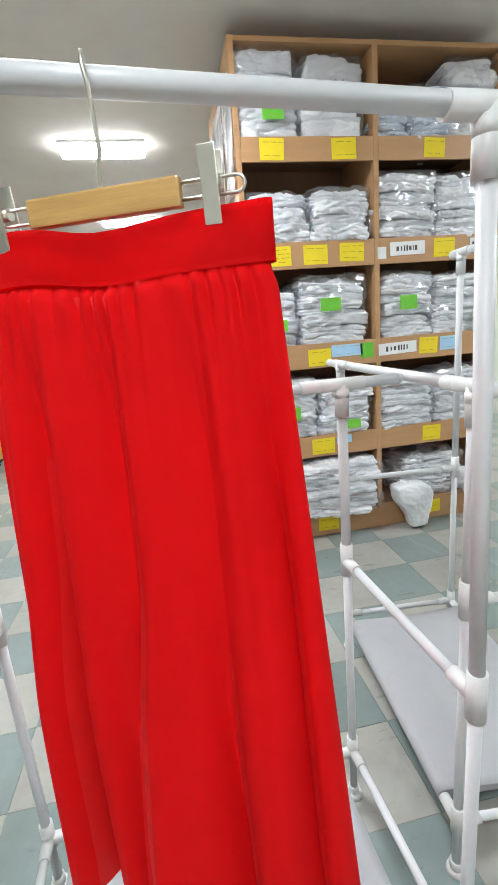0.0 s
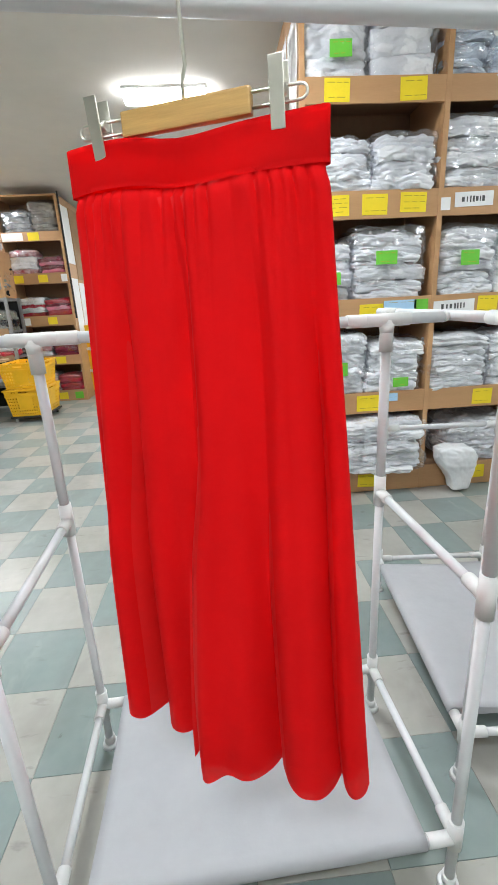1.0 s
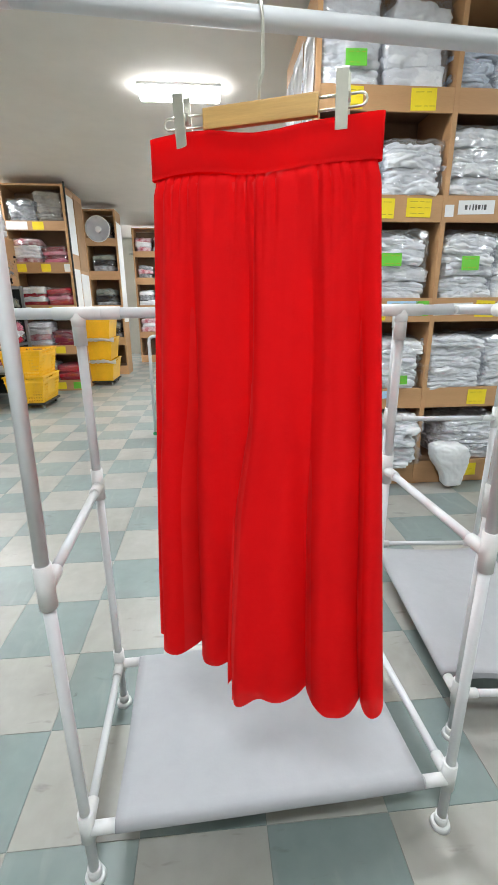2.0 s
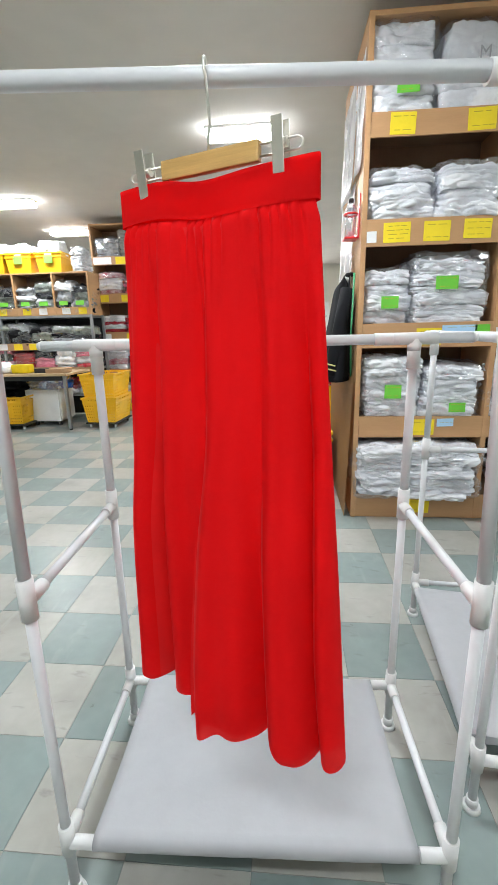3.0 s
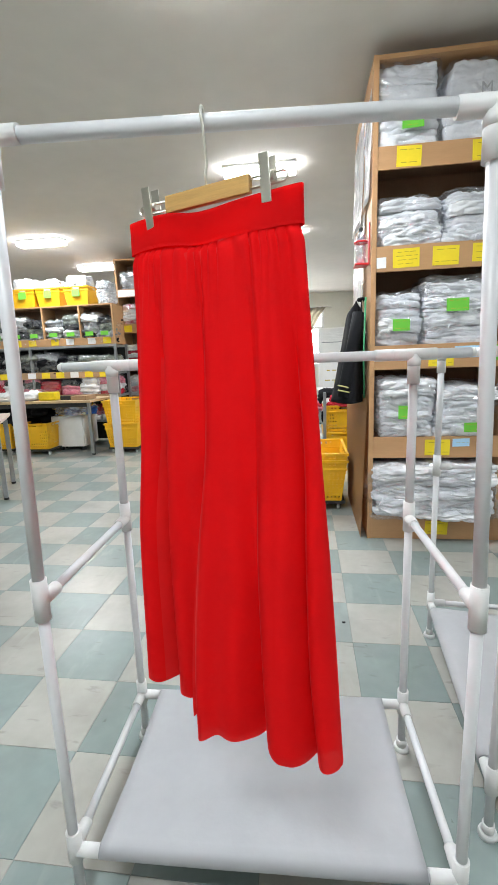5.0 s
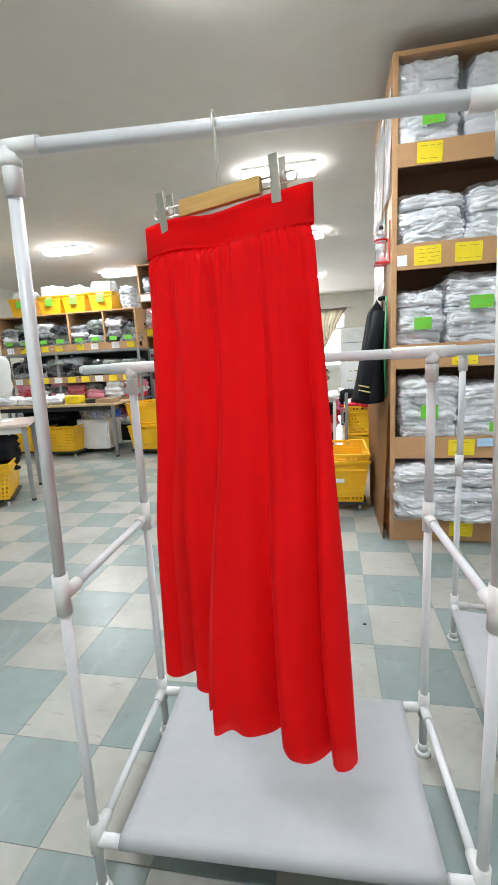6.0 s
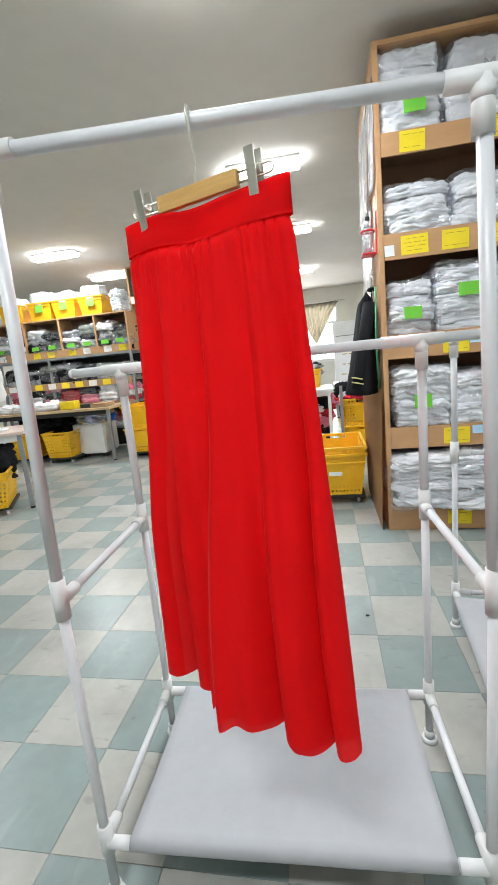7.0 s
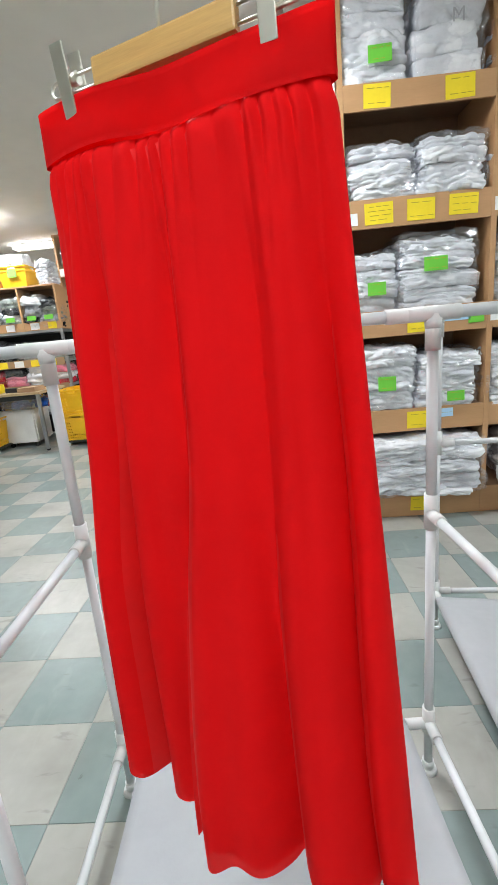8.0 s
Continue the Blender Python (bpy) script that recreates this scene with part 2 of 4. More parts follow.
def bent(points, r, bm=None, seg=10):
    """A round wire swept along points."""
    own = bmesh.new()
    pts = [Vector(p) for p in points]
    rings, up = [], None
    for i, p in enumerate(pts):
        t = (pts[min(i + 1, len(pts) - 1)] - pts[max(i - 1, 0)]).normalized()
        if up is None:
            up = t.orthogonal().normalized()
        up = (up - t * up.dot(t)).normalized()
        side = t.cross(up)
        rings.append([own.verts.new(p + (up * math.cos(k * math.tau / seg) + side * math.sin(k * math.tau / seg)) * r) for k in range(seg)])
    for u, v in zip(rings, rings[1:]):
        for k in range(seg):
            own.faces.new((u[k], u[(k + 1) % seg], v[(k + 1) % seg], v[k])).smooth = True
    own.faces.new(rings[0][::-1]), own.faces.new(rings[-1])
    return joined(bm, own)


def arc(c, r, a0, a1, n, ax="xz"):
    out = []
    for i in range(n + 1):
        a = radians(a0 + (a1 - a0) * i / n)
        u, v = r * math.cos(a), r * math.sin(a)
        out.append((c[0] + u, c[1], c[2] + v) if ax == "xz" else (c[0], c[1] + u, c[2] + v))
    return out


def smoothstep(a, b, x):
    t = min(1, max(0, (x - a) / (b - a)))
    return t * t * (3 - 2 * t)


def lumpy(w, d, h, layers=3, seed=0, res=0.016, crumple=0.014, round_=0.25, grow=0.0, wave=0.0):
    """A crumpled stack of folded cloth, w x d x h, standing on z = 0, as a bmesh."""
    own = bmesh.new()
    bmesh.ops.create_cube(own, size=2.0)
    cuts = max(4, min(46, int(max(w, d, h) / res)))
    bmesh.ops.subdivide_edges(own, edges=own.edges[:], cuts=cuts, use_grid_fill=True)
    off = Vector((seed * 7.31, seed * 3.17, seed * 1.93))
    for v in own.verts:
        x, y, z = v.co
        q = 5.0
        k = (abs(x) ** q + abs(y) ** q + abs(z) ** q) ** (1 / q)
        s = 1 - round_ + round_ / k if k > 0 else 1
        px, py, pz = x * s * w / 2, y * s * d / 2, (z * s + 1) * h / 2
        p = Vector((px, py, pz))
        wob = noise.noise(p * 5 + off)
        fold = abs(math.sin(math.pi * layers * (pz / h + 0.12 * wob + 0.05 * noise.noise(p * 14 + off))))
        small = abs(math.sin(math.pi * layers * 2.7 * (pz / h + 0.10 * noise.noise(p * 7 - off)) + 1.0))
        n1 = noise.noise(p * 9 + off)
        n2 = abs(noise.noise(Vector((p.x * 13 + p.z * 15, p.y * 13, p.z * 22 - p.x * 9)) + off)) ** 0.6
        n3 = abs(noise.noise(Vector((p.x * 36, p.y * 36, p.z * 66)) - off)) ** 0.7
        push = crumple * (0.8 * fold ** 0.5 - 1.0 + 0.15 * small ** 0.6 + 1.6 * n1 + 2.0 * n2 + 0.7 * n3) + grow
        side = Vector((x * (abs(x) ** 3), y * (abs(y) ** 3), 0.5 * z * abs(z) ** 3))
        if side.length > 0:
            side.normalize()
        p += side * push
        if pz < h * 0.12:
            p.z = max(0.0, p.z) * (0.5 + 0.5 * pz / (h * 0.12))
        if wave:
            p.z += wave * (noise.noise(Vector((p.x * 7, p.y * 7, 0)) + off) + 0.5 * noise.noise(Vector((p.x * 19, p.y * 19, 3)) + off))
            p.z -= wave * 0.8 * (abs(2 * px / w) ** 3 + abs(2 * py / d) ** 3)
        v.co = p
    return own


def note(w, h, material, lines=0, seed=0, glyph=False, name="paper_label", label=""):
    """A paper label in the local xz plane facing -y, its origin at its centre; lines of writing as bars."""
    ob = part(name, box(-w / 2, w / 2, 0, 0.0015, -h / 2, h / 2), material, None, label)
    rng = random.Random(seed)
    if lines:
        for i in range(lines):
            z = h * (0.32 - 0.62 * i / max(1, lines - 1)) if lines > 1 else 0
            x = -w * rng.uniform(0.3, 0.4)
            while x < w * 0.30:
                l = w * (rng.uniform(0.03, 0.09) if glyph else rng.uniform(0.14, 0.34))
                t = h * (rng.uniform(0.3, 0.5) if glyph else 0.03)
                part("written_bar", box(x, min(w * 0.44, x + l * (0.8 if glyph else 1)), -0.0010, 0.0, z - t / 2, z + t / 2), BLACK_INK if glyph else INK, ob)
                x += l + w * (rng.uniform(0.015, 0.05) if glyph else rng.uniform(0.05, 0.12))
    return ob

# ---------------------------------------------------------------- room shell
X0, X1, Y0, Y1 = -6.6, 4.2, -4.2, 10.5
floor = tagged(part("floor", box(X0, X1, Y0, Y1, -0.12, -0.003), GROUT), "checkered green and beige vinyl tile floor", "floor", kind="structure")
tagged(part("ceiling", box(X0, X1, Y0, Y1, CEIL, CEIL + 0.1), PLASTER), "smooth grey-white painted ceiling", "ceiling", kind="structure")
tagged(part("wall_west", box(X0 - 0.15, X0, Y0, Y1, -0.12, CEIL + 0.1), WALL), "plain cream painted wall", "wall", kind="structure")
tagged(part("wall_east", box(X1, X1 + 0.15, Y0, Y1, -0.12, CEIL + 0.1), WALL), "plain cream painted wall", "wall", kind="structure")
tagged(part("wall_south", box(X0, X1, Y0 - 0.15, Y0, -0.12, CEIL + 0.1), WALL), "plain cream painted wall", "wall", kind="structure")
WX0, WX1, WZ0, WZ1 = -2.2, 0.30, 0.95, 2.45
own = bmesh.new()
box(X0, WX0, Y1, Y1 + 0.18, -0.12, CEIL + 0.1, 0, own)
box(WX1, X1, Y1, Y1 + 0.18, -0.12, CEIL + 0.1, 0, own)
box(WX0, WX1, Y1, Y1 + 0.18, WZ1, CEIL + 0.1, 0, own)
box(WX0, WX1, Y1, Y1 + 0.18, -0.12, WZ0, 0, own)
tagged(part("wall_north", own, WALL), "cream painted end wall with a wide window", "wall", kind="structure")


def ceiling_light(x, y):
    t = thing("ceiling_light", "white fluorescent ceiling light, switched on, fixed to the ceiling", "ceiling light", pose(x, y, CEIL), "ceiling lights")
    part("housing", box(-0.33, 0.33, -0.09, 0.09, -0.022, 0, 0.006), WHITE_PAINT, t)
    part("diffuser", box(-0.325, 0.325, -0.088, 0.088, -0.076, -0.023, 0.022), TUBE_GLOW, t, "glowing white diffuser")
    return t


for lx, ly in LAMPS:
    ceiling_light(lx, ly)


# ---------------------------------------------------------------- garment racks
RT = 0.0118


def garment_rack(m, label, lean=((0, 0), (0, 0)), skew=0.0):
    """Tube rack: a tall hanging side (local -y), a low side (+y), a cloth shelf below."""
    t = thing("garment_rack", label, "clothes rack", m, "garment racks")
    W, D = 0.407, 0.226
    TOP, LOW, MID, BOT = 1.552, 1.199, 0.766, 0.160
    for bx in (-W, W):
        for sy, top in ((-D, TOP), (D, LOW)):
            sx = bx + (skew if sy < 0 else 0.0)
            dx = 0.0
            if sy < 0:
                dx, dz = lean[0 if sx < 0 else 1]
                top += dz
            up = part("upright", rod((sx, sy, 0.012), (sx, sy, MID), RT * 0.93), TUBE, t)
            part("upper_tube", rod((sx, sy, MID), (sx + dx, sy, top), RT), TUBE, up)
            own = rod((sx, sy, MID - 0.05), (sx, sy, MID + 0.035), RT + 0.0036, seg=20)
            inward = 1 if sy < 0 else -1
            rod((sx, sy, MID - 0.012), (sx, sy + inward * 0.055, MID - 0.012), RT + 0.002, own)
            part("joint", own, JOINT, up, "moulded white plastic joint")
            own = rod((sx, sy, BOT - 0.03), (sx, sy, BOT + 0.045), RT + 0.004, seg=20)
            rod((sx, sy, BOT), (sx, sy + inward * 0.055, BOT), RT + 0.002, own)
            rod((sx, sy, BOT - 0.004), (sx - math.copysign(0.06, sx), sy, BOT - 0.004), RT + 0.002, own)
            part("corner_joint", own, JOINT, up, "moulded white plastic corner joint")
            own = rod((sx, sy, 0), (sx, sy, 0.012), 0.024, seg=20, r2=0.021)
            rod((sx, sy, 0.012), (sx, sy, 0.035), RT + 0.003, own)
            part("foot", own, JOINT, up, "round white plastic foot")
            tx = sx + dx
            own = rod((tx, sy, top - 0.075), (tx, sy, top), RT + 0.0042, seg=20)
            rod((tx - 0.055, sy, top), (tx + 0.055, sy, top), RT + 0.0036, own, 20)
            rod((tx, sy, top - 0.030), (tx, sy, top - 0.010), RT + 0.0043, own, 20, RT + 0.0062)
            part("tee_joint", own, JOINT, up, "moulded white plastic tee joint")
        part("side_bar", rod((bx + skew, -D, MID - 0.012), (bx, D, MID - 0.012), RT * 0.85), TUBE, t)
        part("lower_side_bar", rod((bx + skew, -D, BOT), (bx, D, BOT), RT * 0.85), TUBE, t)
    part("top_rail", rod((-W - 0.02 + skew + lean[0][0], -D, TOP + lean[0][1]), (W + 0.02 + skew + lean[1][0], -D, TOP + lean[1][1]), RT + 0.0007, seg=24), TUBE, t)
    part("low_rail", rod((-W - 0.14, D, LOW), (W + 0.14, D, LOW), RT + 0.0012, seg=24), TUBE, t)
    for e in (-1, 1):
        own = rod((e * (W + 0.14), D, LOW), (e * (W + 0.152), D, LOW), RT + 0.0022, seg=20, r2=RT - 0.002)
        part("end_cap", own, JOINT, t, "white plastic end cap")
        part("rail_sleeve", rod((e * (W - 0.10), D, LOW), (e * (W + 0.04), D, LOW), RT + 0.0035, seg=20), JOINT, t)
    for sy in (-D, D):
        part("lower_bar", rod((-W, sy, BOT - 0.004), (W, sy, BOT - 0.004), RT * 0.85), TUBE, t)
    # cloth shelf: a sleeve round the front and back bars with a slight sag between
    prof, r = [], RT + 0.004
    for i in range(25):
        k = i / 24
        y = -D + 2 * D * k
        prof.append((y, BOT + r - 0.002 - 0.010 * math.sin(math.pi * k)))
    for a in (60, 20, -20, -60, -90):
        prof.append((D + r * math.cos(radians(a)), BOT - 0.004 + r * math.sin(radians(a))))
    for i in range(1, 24):
        k = 1 - i / 24
        prof.append((-D + 2 * D * k, BOT - r - 0.002 + min(1, 4 * k, 4 * (1 - k)) * 0.012 - 0.010 * math.sin(math.pi * k)))
    for a in (-90, -120, -160, -200, -240):
        prof.append((-D + r * math.cos(radians(a)), BOT - 0.004 + r * math.sin(radians(a))))
    own = bmesh.new()
    cols = []
    for i in range(31):
        x = -W + 0.062 + (2 * W - 0.124) * i / 30
        cols.append([own.verts.new((x, y, z + 0.0022 * noise.noise(Vector((x * 7, y * 7, 1.7))))) for y, z in prof])
    for u, v in zip(cols, cols[1:]):
        for k in range(len(prof)):
            own.faces.new((u[k], v[k], v[(k + 1) % len(prof)], u[(k + 1) % len(prof)])).smooth = True
    own.faces.new(cols[0]), own.faces.new(cols[-1][::-1])
    part("cloth_shelf", own, NONWOVEN, t, "pale grey nonwoven cloth shelf sleeve")
    return t


garment_rack(pose(-0.303, -1.052, 0, 0, 0, 2.0), "white tubular garment rack with a grey cloth bottom shelf", ((0.018, 0.014), (-0.022, -0.006)), 0.003)
garment_rack(pose(0.52, -0.66, 0, 0, 0, 85), "empty white tubular garment rack beside the shelving")


# ---------------------------------------------------------------- clip hanger and red trousers
HANG_TURN = -22
HANG = pose(-0.330, -1.288, -0.021, 0, 0, HANG_TURN)
ZB = 1.474


def clip_hanger(m):
    t = thing("clip_hanger", "wooden clip hanger with steel clips hooked over the rack rail", "hanger", m)
    part("wooden_bar", box(-0.078, 0.078, -0.006, 0.006, ZB - 0.013, ZB + 0.013, 0.0025), BEECH, t, "varnished light wooden bar")
    for e in (-1, 1):
        pts = [(e * 0.075, 0, ZB + 0.007), (e * 0.13, 0, ZB + 0.007)] + [(e * (0.13 + 0.007 * math.sin(radians(a))), 0, ZB + 0.007 * math.cos(radians(a))) for a in (30, 60, 90, 120, 150)] + [(e * 0.13, 0, ZB - 0.007), (e * 0.075, 0, ZB - 0.007)]
        part("rod", bent(pts, 0.0016), STEEL, t, "looped steel wire rod")
        clip = part("clip", box(-0.0078, 0.0078, -0.0022, 0, -0.031, 0.031, 0.0009), STEEL, t, "bent steel clip plate", at=pose(e * 0.108, -0.012, ZB - 0.002, 7, 0, 0))
        part("back_plate", box(-0.0078, 0.0078, 0.022, 0.024, -0.031, 0.031, 0.0009), STEEL, clip)
        part("spring", rod((-0.009, 0.011, 0.004), (0.009, 0.011, 0.004), 0.006), STEEL, clip)
    zr, rr = 1.577, RT + 0.0055
    # the hook lies across the rail, whatever way the bar hangs
    turn = pose(0, 0, 0, 0, 0, 2.0 - HANG_TURN)
    pts = [(0, 0, ZB + 0.012), (0, 0, ZB + 0.03), (0.004, -0.006, ZB + 0.042), (0.002, -rr, zr - 0.012)]
    pts += [(0, -rr * math.cos(radians(a)), zr + rr * math.sin(radians(a))) for a in range(0, 211, 15)]
    part("hook", bent([turn @ Vector(p) for p in pts], 0.0021), STEEL, t, "thin chrome wire hook")
    return t


clip_hanger(HANG)


def red_trousers(m):
    t = thing("red_trousers", "red chiffon wide-leg trousers hanging from the clip hanger", "trousers", m)
    # waistband: a closed double band, pinched at the clips, its top edge dipping between them
    own = bmesh.new()
    N, H = 96, 8
    WB, TOPZ, BAND = 0.160, 1.458, 0.052
    loop = []
    for i in range(N):
        a = math.tau * i / N
        s = math.cos(a)
        x = WB * math.copysign(abs(s) ** 0.75, s)
        y = -math.sin(a)
        half = 0.010 + 0.016 * math.exp(-(x / 0.06) ** 2)
        low = (0.0235 * max(0.0, 1 - (x / 0.1605) ** 2) ** 0.5 + 0.0015) * (1 if y > 0 else -1)
        loop.append((x, half * math.copysign(abs(y) ** 0.5, y), y, low))
    rings = []
    for j in range(H + 1):
        v = j / H
        ring = []
        for x, y, q, low in loop:
            dip = 0.014 * math.exp(-(x / 0.055) ** 2) * (1.0 if q > 0 else 0.4)
            z = TOPZ - BAND * v - dip * (1 - 0.45 * v) - 0.008 * math.sin(3.2 * x / WB) * 0.3
            yy = y + (low - y) * smoothstep(0.2, 1.0, v)
            ring.append(own.verts.new((x, -yy, z)))
        rings.append(ring)
    for u, v in zip(rings, rings[1:]):
        for k in range(N):
            own.faces.new((u[k], u[(k + 1) % N], v[(k + 1) % N], v[k])).smooth = True
    bmesh.ops.solidify(own, geom=own.faces[:], thickness=0.0018)
    part("waistband", own, RED_BAND, t, "smooth red waistband", smooth=True)

    # folds: middle across the garment, width, depth at the hem, where along the drop they begin
    FRONT = ((-0.57, 0.085, 0.074, 0.10), (-0.24, 0.10, 0.022, 0.15), (-0.06, 0.06, 0.060, 0.36), (0.17, 0.09, 0.026, 0.25), (0.42, 0.12, 0.074, 0.30),
             (0.66, 0.09, 0.020, 0.0), (0.83, 0.055, 0.066, 0.0), (-0.90, 0.05, 0.040, 0.2))
    BACK = ((-0.72, 0.10, 0.050, 0.25), (-0.38, 0.12, 0.034, 0.40), (0.24, 0.10, 0.040, 0.35), (0.58, 0.12, 0.052, 0.30), (0.86, 0.06, 0.040, 0.25))

    def sheet(side, inset, lining, nu, nv):
        """Rings of one leg from the waistband down; each runs from the outer seam over the front to the middle, and back."""
        rows = []
        for j in range(nv + 1):
            v = j / nv
            w = 0.1545 + 0.005 * smoothstep(0, 0.03, v) + 0.070 * v ** 1.05
            split = smoothstep(0.37, 0.62, v)
            depth = 0.0185 + 0.0095 * smoothstep(0.0, 0.014, v) + 0.036 * smoothstep(0, 0.9, v)
            turn = radians(-5.0) * v
            row = []
            for i in range(2 * nu):
                k = i / nu
                back = k >= 1
                s = k if not back else 2 - k            # 0 at the outer seam, 1 at the middle
                fx = side * (1 - s)
                sign, ph = (1, 1.3) if back else (-1, 0.0)
                full = max(0.0, 1 - abs(fx) ** 2.4) ** 0.5
                leg = max(0.0, 1 - abs(2 * s - 1) ** 2.6) ** 0.5
                prof = full + (leg - full) * split
                room = min(1, 2.2 * prof)
                x, push = fx * w, 0.0
                for c, wide, deep, begin in (BACK if back else FRONT):
                    grow = smoothstep(begin, 1.0, v) ** 0.8
                    u = (fx - c + 0.03 * noise.noise(Vector((c * 9, v * 2.5, ph)))) / (wide * (0.75 + 0.45 * v))
                    bell = math.exp(-u * u)
                    push += deep * grow * bell
                    x -= 0.30 * deep * grow * u * bell * room
                push = min(push, 1.45 * depth * prof)
                soft = 0.027 * (abs(math.sin(fx * 6.8 + 0.5 + ph + 1.0 * noise.noise(Vector((fx * 3, v * 1.2, ph))))) ** 1.1 - 0.65) * smoothstep(0.0, 0.22, v) * (1 - 0.68 * v)
                pleat = 2 * abs(math.sin(fx * 27 + ph + 1.5 * math.sin(fx * 9 + ph))) ** 1.1 - 1.1
                gather = 0.0085 * smoothstep(0.0, 0.014, v) * (0.65 + 0.6 * noise.noise(Vector((fx * 8, 2.0, ph)))) * pleat * math.exp(-v * 15)
                ripple = 0.0016 * noise.noise(Vector((fx * 9, v * 3.2, 5 + ph)))
                y = sign * (depth * prof - inset - push + (soft + gather + ripple) * room)
                x -= side * inset * 0.8 + (0.030 if side > 0 else -0.016) * split * smoothstep(0.7, 1.0, s)
                sway = smoothstep(0.3, 1.0, v)
                y += (-0.010 - 0.056 * s) * sway if side > 0 else 0.012 * sway
                seam = math.exp(-(s / 0.10) ** 2) + math.exp(-((1 - s) / 0.12) ** 2)
                hem = 0.582 - 0.040 * math.exp(-((1 - s) / 0.11) ** 2) * (1 if side > 0 else 0.2) - 0.008 * math.exp(-(s / 0.12) ** 2)
                hem += 0.008 * noise.noise(Vector((fx * 3.1, 7.7, ph))) + 0.0013 * math.sin(fx * 47 + ph)
                if lining:
                    hem += 0.002 + 0.040 * min(1, seam)
                dip = 0.014 * math.exp(-((fx * w) / 0.055) ** 2) * 0.55
                top = TOPZ - BAND + 0.001 - dip
                row.append((x * math.cos(turn) - y * math.sin(turn), x * math.sin(turn) + y * math.cos(turn), top + (hem - top) * v))
            rows.append(row)
        return rows

    def tube(rows):
        own = bmesh.new()
        rings = [[own.verts.new(p) for p in row] for row in rows]
        n = len(rings[0])
        for u, v in zip(rings, rings[1:]):
            for k in range(n):
                own.faces.new((u[k], u[(k + 1) % n], v[(k + 1) % n], v[k])).smooth = True
        return own

    for side in (-1, 1):
        leg = part("leg", tube(sheet(side, 0.0, False, 150, 90)), RED, t, "gathered sheer red leg with a rippled hem", smooth=True)
        part("lining", tube(sheet(side, 0.006, True, 120, 70)), RED_LINING, leg, "shorter red lining", smooth=True)
    return t


red_trousers(HANG)

# ---------------------------------------------------------------- tall board shelving
LEVELS = [(0.0, 0.163), (0.546, 0.683), (1.105, 1.252), (1.678, 1.823), (2.229, 2.352)]
SH_TOP = 2.806


def shelving(m, cells, depth, label, width=0.785):
    """Tall open shelving; local x from 0, front at y = 0, deep fascia under each level."""
    t = thing("shelving_unit", label, "shelf", m, "board shelving")
    total = cells * width + 0.03
    for c in range(cells + 1):
        part("side_panel" if c in (0, cells) else "divider", box(c * width, c * width + 0.03, 0, depth, 0, SH_TOP, 0.002), MDF, t)
    part("top_board", box(0.03, total - 0.03, 0.001, depth, SH_TOP - 0.025, SH_TOP - 0.001, 0.002), MDF, t)
    part("back_board", box(0.03, total - 0.03, depth - 0.012, depth - 0.002, 0, SH_TOP - 0.03), MDF_SHADED, t)
    for c in range(cells):
        for z0, z1 in LEVELS:
            part("shelf_board", box(c * width + 0.0305, (c + 1) * width - 0.0005, 0.02, depth - 0.013, z1 - 0.022, z1 - 0.002), MDF_SHADED, t)
            part("fascia", box(c * width + 0.0305, (c + 1) * width - 0.0005, 0.002, 0.018, z0 + 0.002, z1, 0.0015), MDF, t)
    return t


SX, SY = 0.205, 0.798
shelving(pose(SX, SY, 0), 2, 0.46, "tall brown board shelving filled with bagged white garments")


def garment_bag(x, y, z, w, d, h, layers=3, seed=1, cloth=None, film=True, green=None, turn=0, res=0.0085, label="", crumple=0.014, grp="bagged garments"):
    """A stack of folded garments in a clear bag: cloth, film, and perhaps a green paper."""
    t = thing("garment_bag", label or "clear plastic bag of folded white garments on the shelf", "bag", pose(x, y, z, 0, 0, turn), grp)
    cl = cloth if isinstance(cloth, (list, tuple)) else [cloth or WHITE_CLOTH]
    rng = random.Random(int(seed * 13) + 5)
    n = max(2, layers)
    n = n + n // 2 if res < 0.015 else n
    cuts_ = [rng.uniform(0.6, 1.4) for _ in range(n)]
    z0 = 0.0
    for k in range(n):
        hk = h * cuts_[k] / sum(cuts_)
        wk, dk = w * rng.uniform(0.88, 1.0), d * rng.uniform(0.92, 1.0)
        part("folded_garment", lumpy(wk, dk, hk * 1.12, 1 + k % 2, seed + k * 0.61, res * 1.5, crumple * rng.uniform(0.7, 1.0), rng.uniform(0.2, 0.5), wave=0.012), cl[k % len(cl)], t, smooth=True,
             at=pose(rng.uniform(-0.012, 0.012), rng.uniform(-0.012, 0.006), z0, rng.uniform(-3, 3), rng.uniform(-4, 4), rng.uniform(-7, 7)))
        z0 += hk
    if film:
        part("plastic_film", lumpy(w * 0.99, d, h * 1.05, 2, seed + 0.37, res * 1.6, crumple * 0.9, 0.30, grow=0.007), FILM if res < 0.015 else FILM_FAR, t, "crinkled clear plastic film", smooth=True)
    if green:
        gx, gz, gw, gh = green
        gh *= 0.82
        g = note(gw, gh, GREEN_NOTE, 2, int(seed * 10), name="paper_slip", label="bright green paper slip")
        g.parent = t
        g.matrix_basis = pose(gx, -d / 2 - crumple * 1.5 - 0.016, gz, -4, 0, random.Random(seed).uniform(-3, 3))
    return t


FB = SY + 0.20      # middle depth of the bags
L1, L2, L3, L4, L5 = 2.352, 1.823, 1.252, 0.683, 0.163
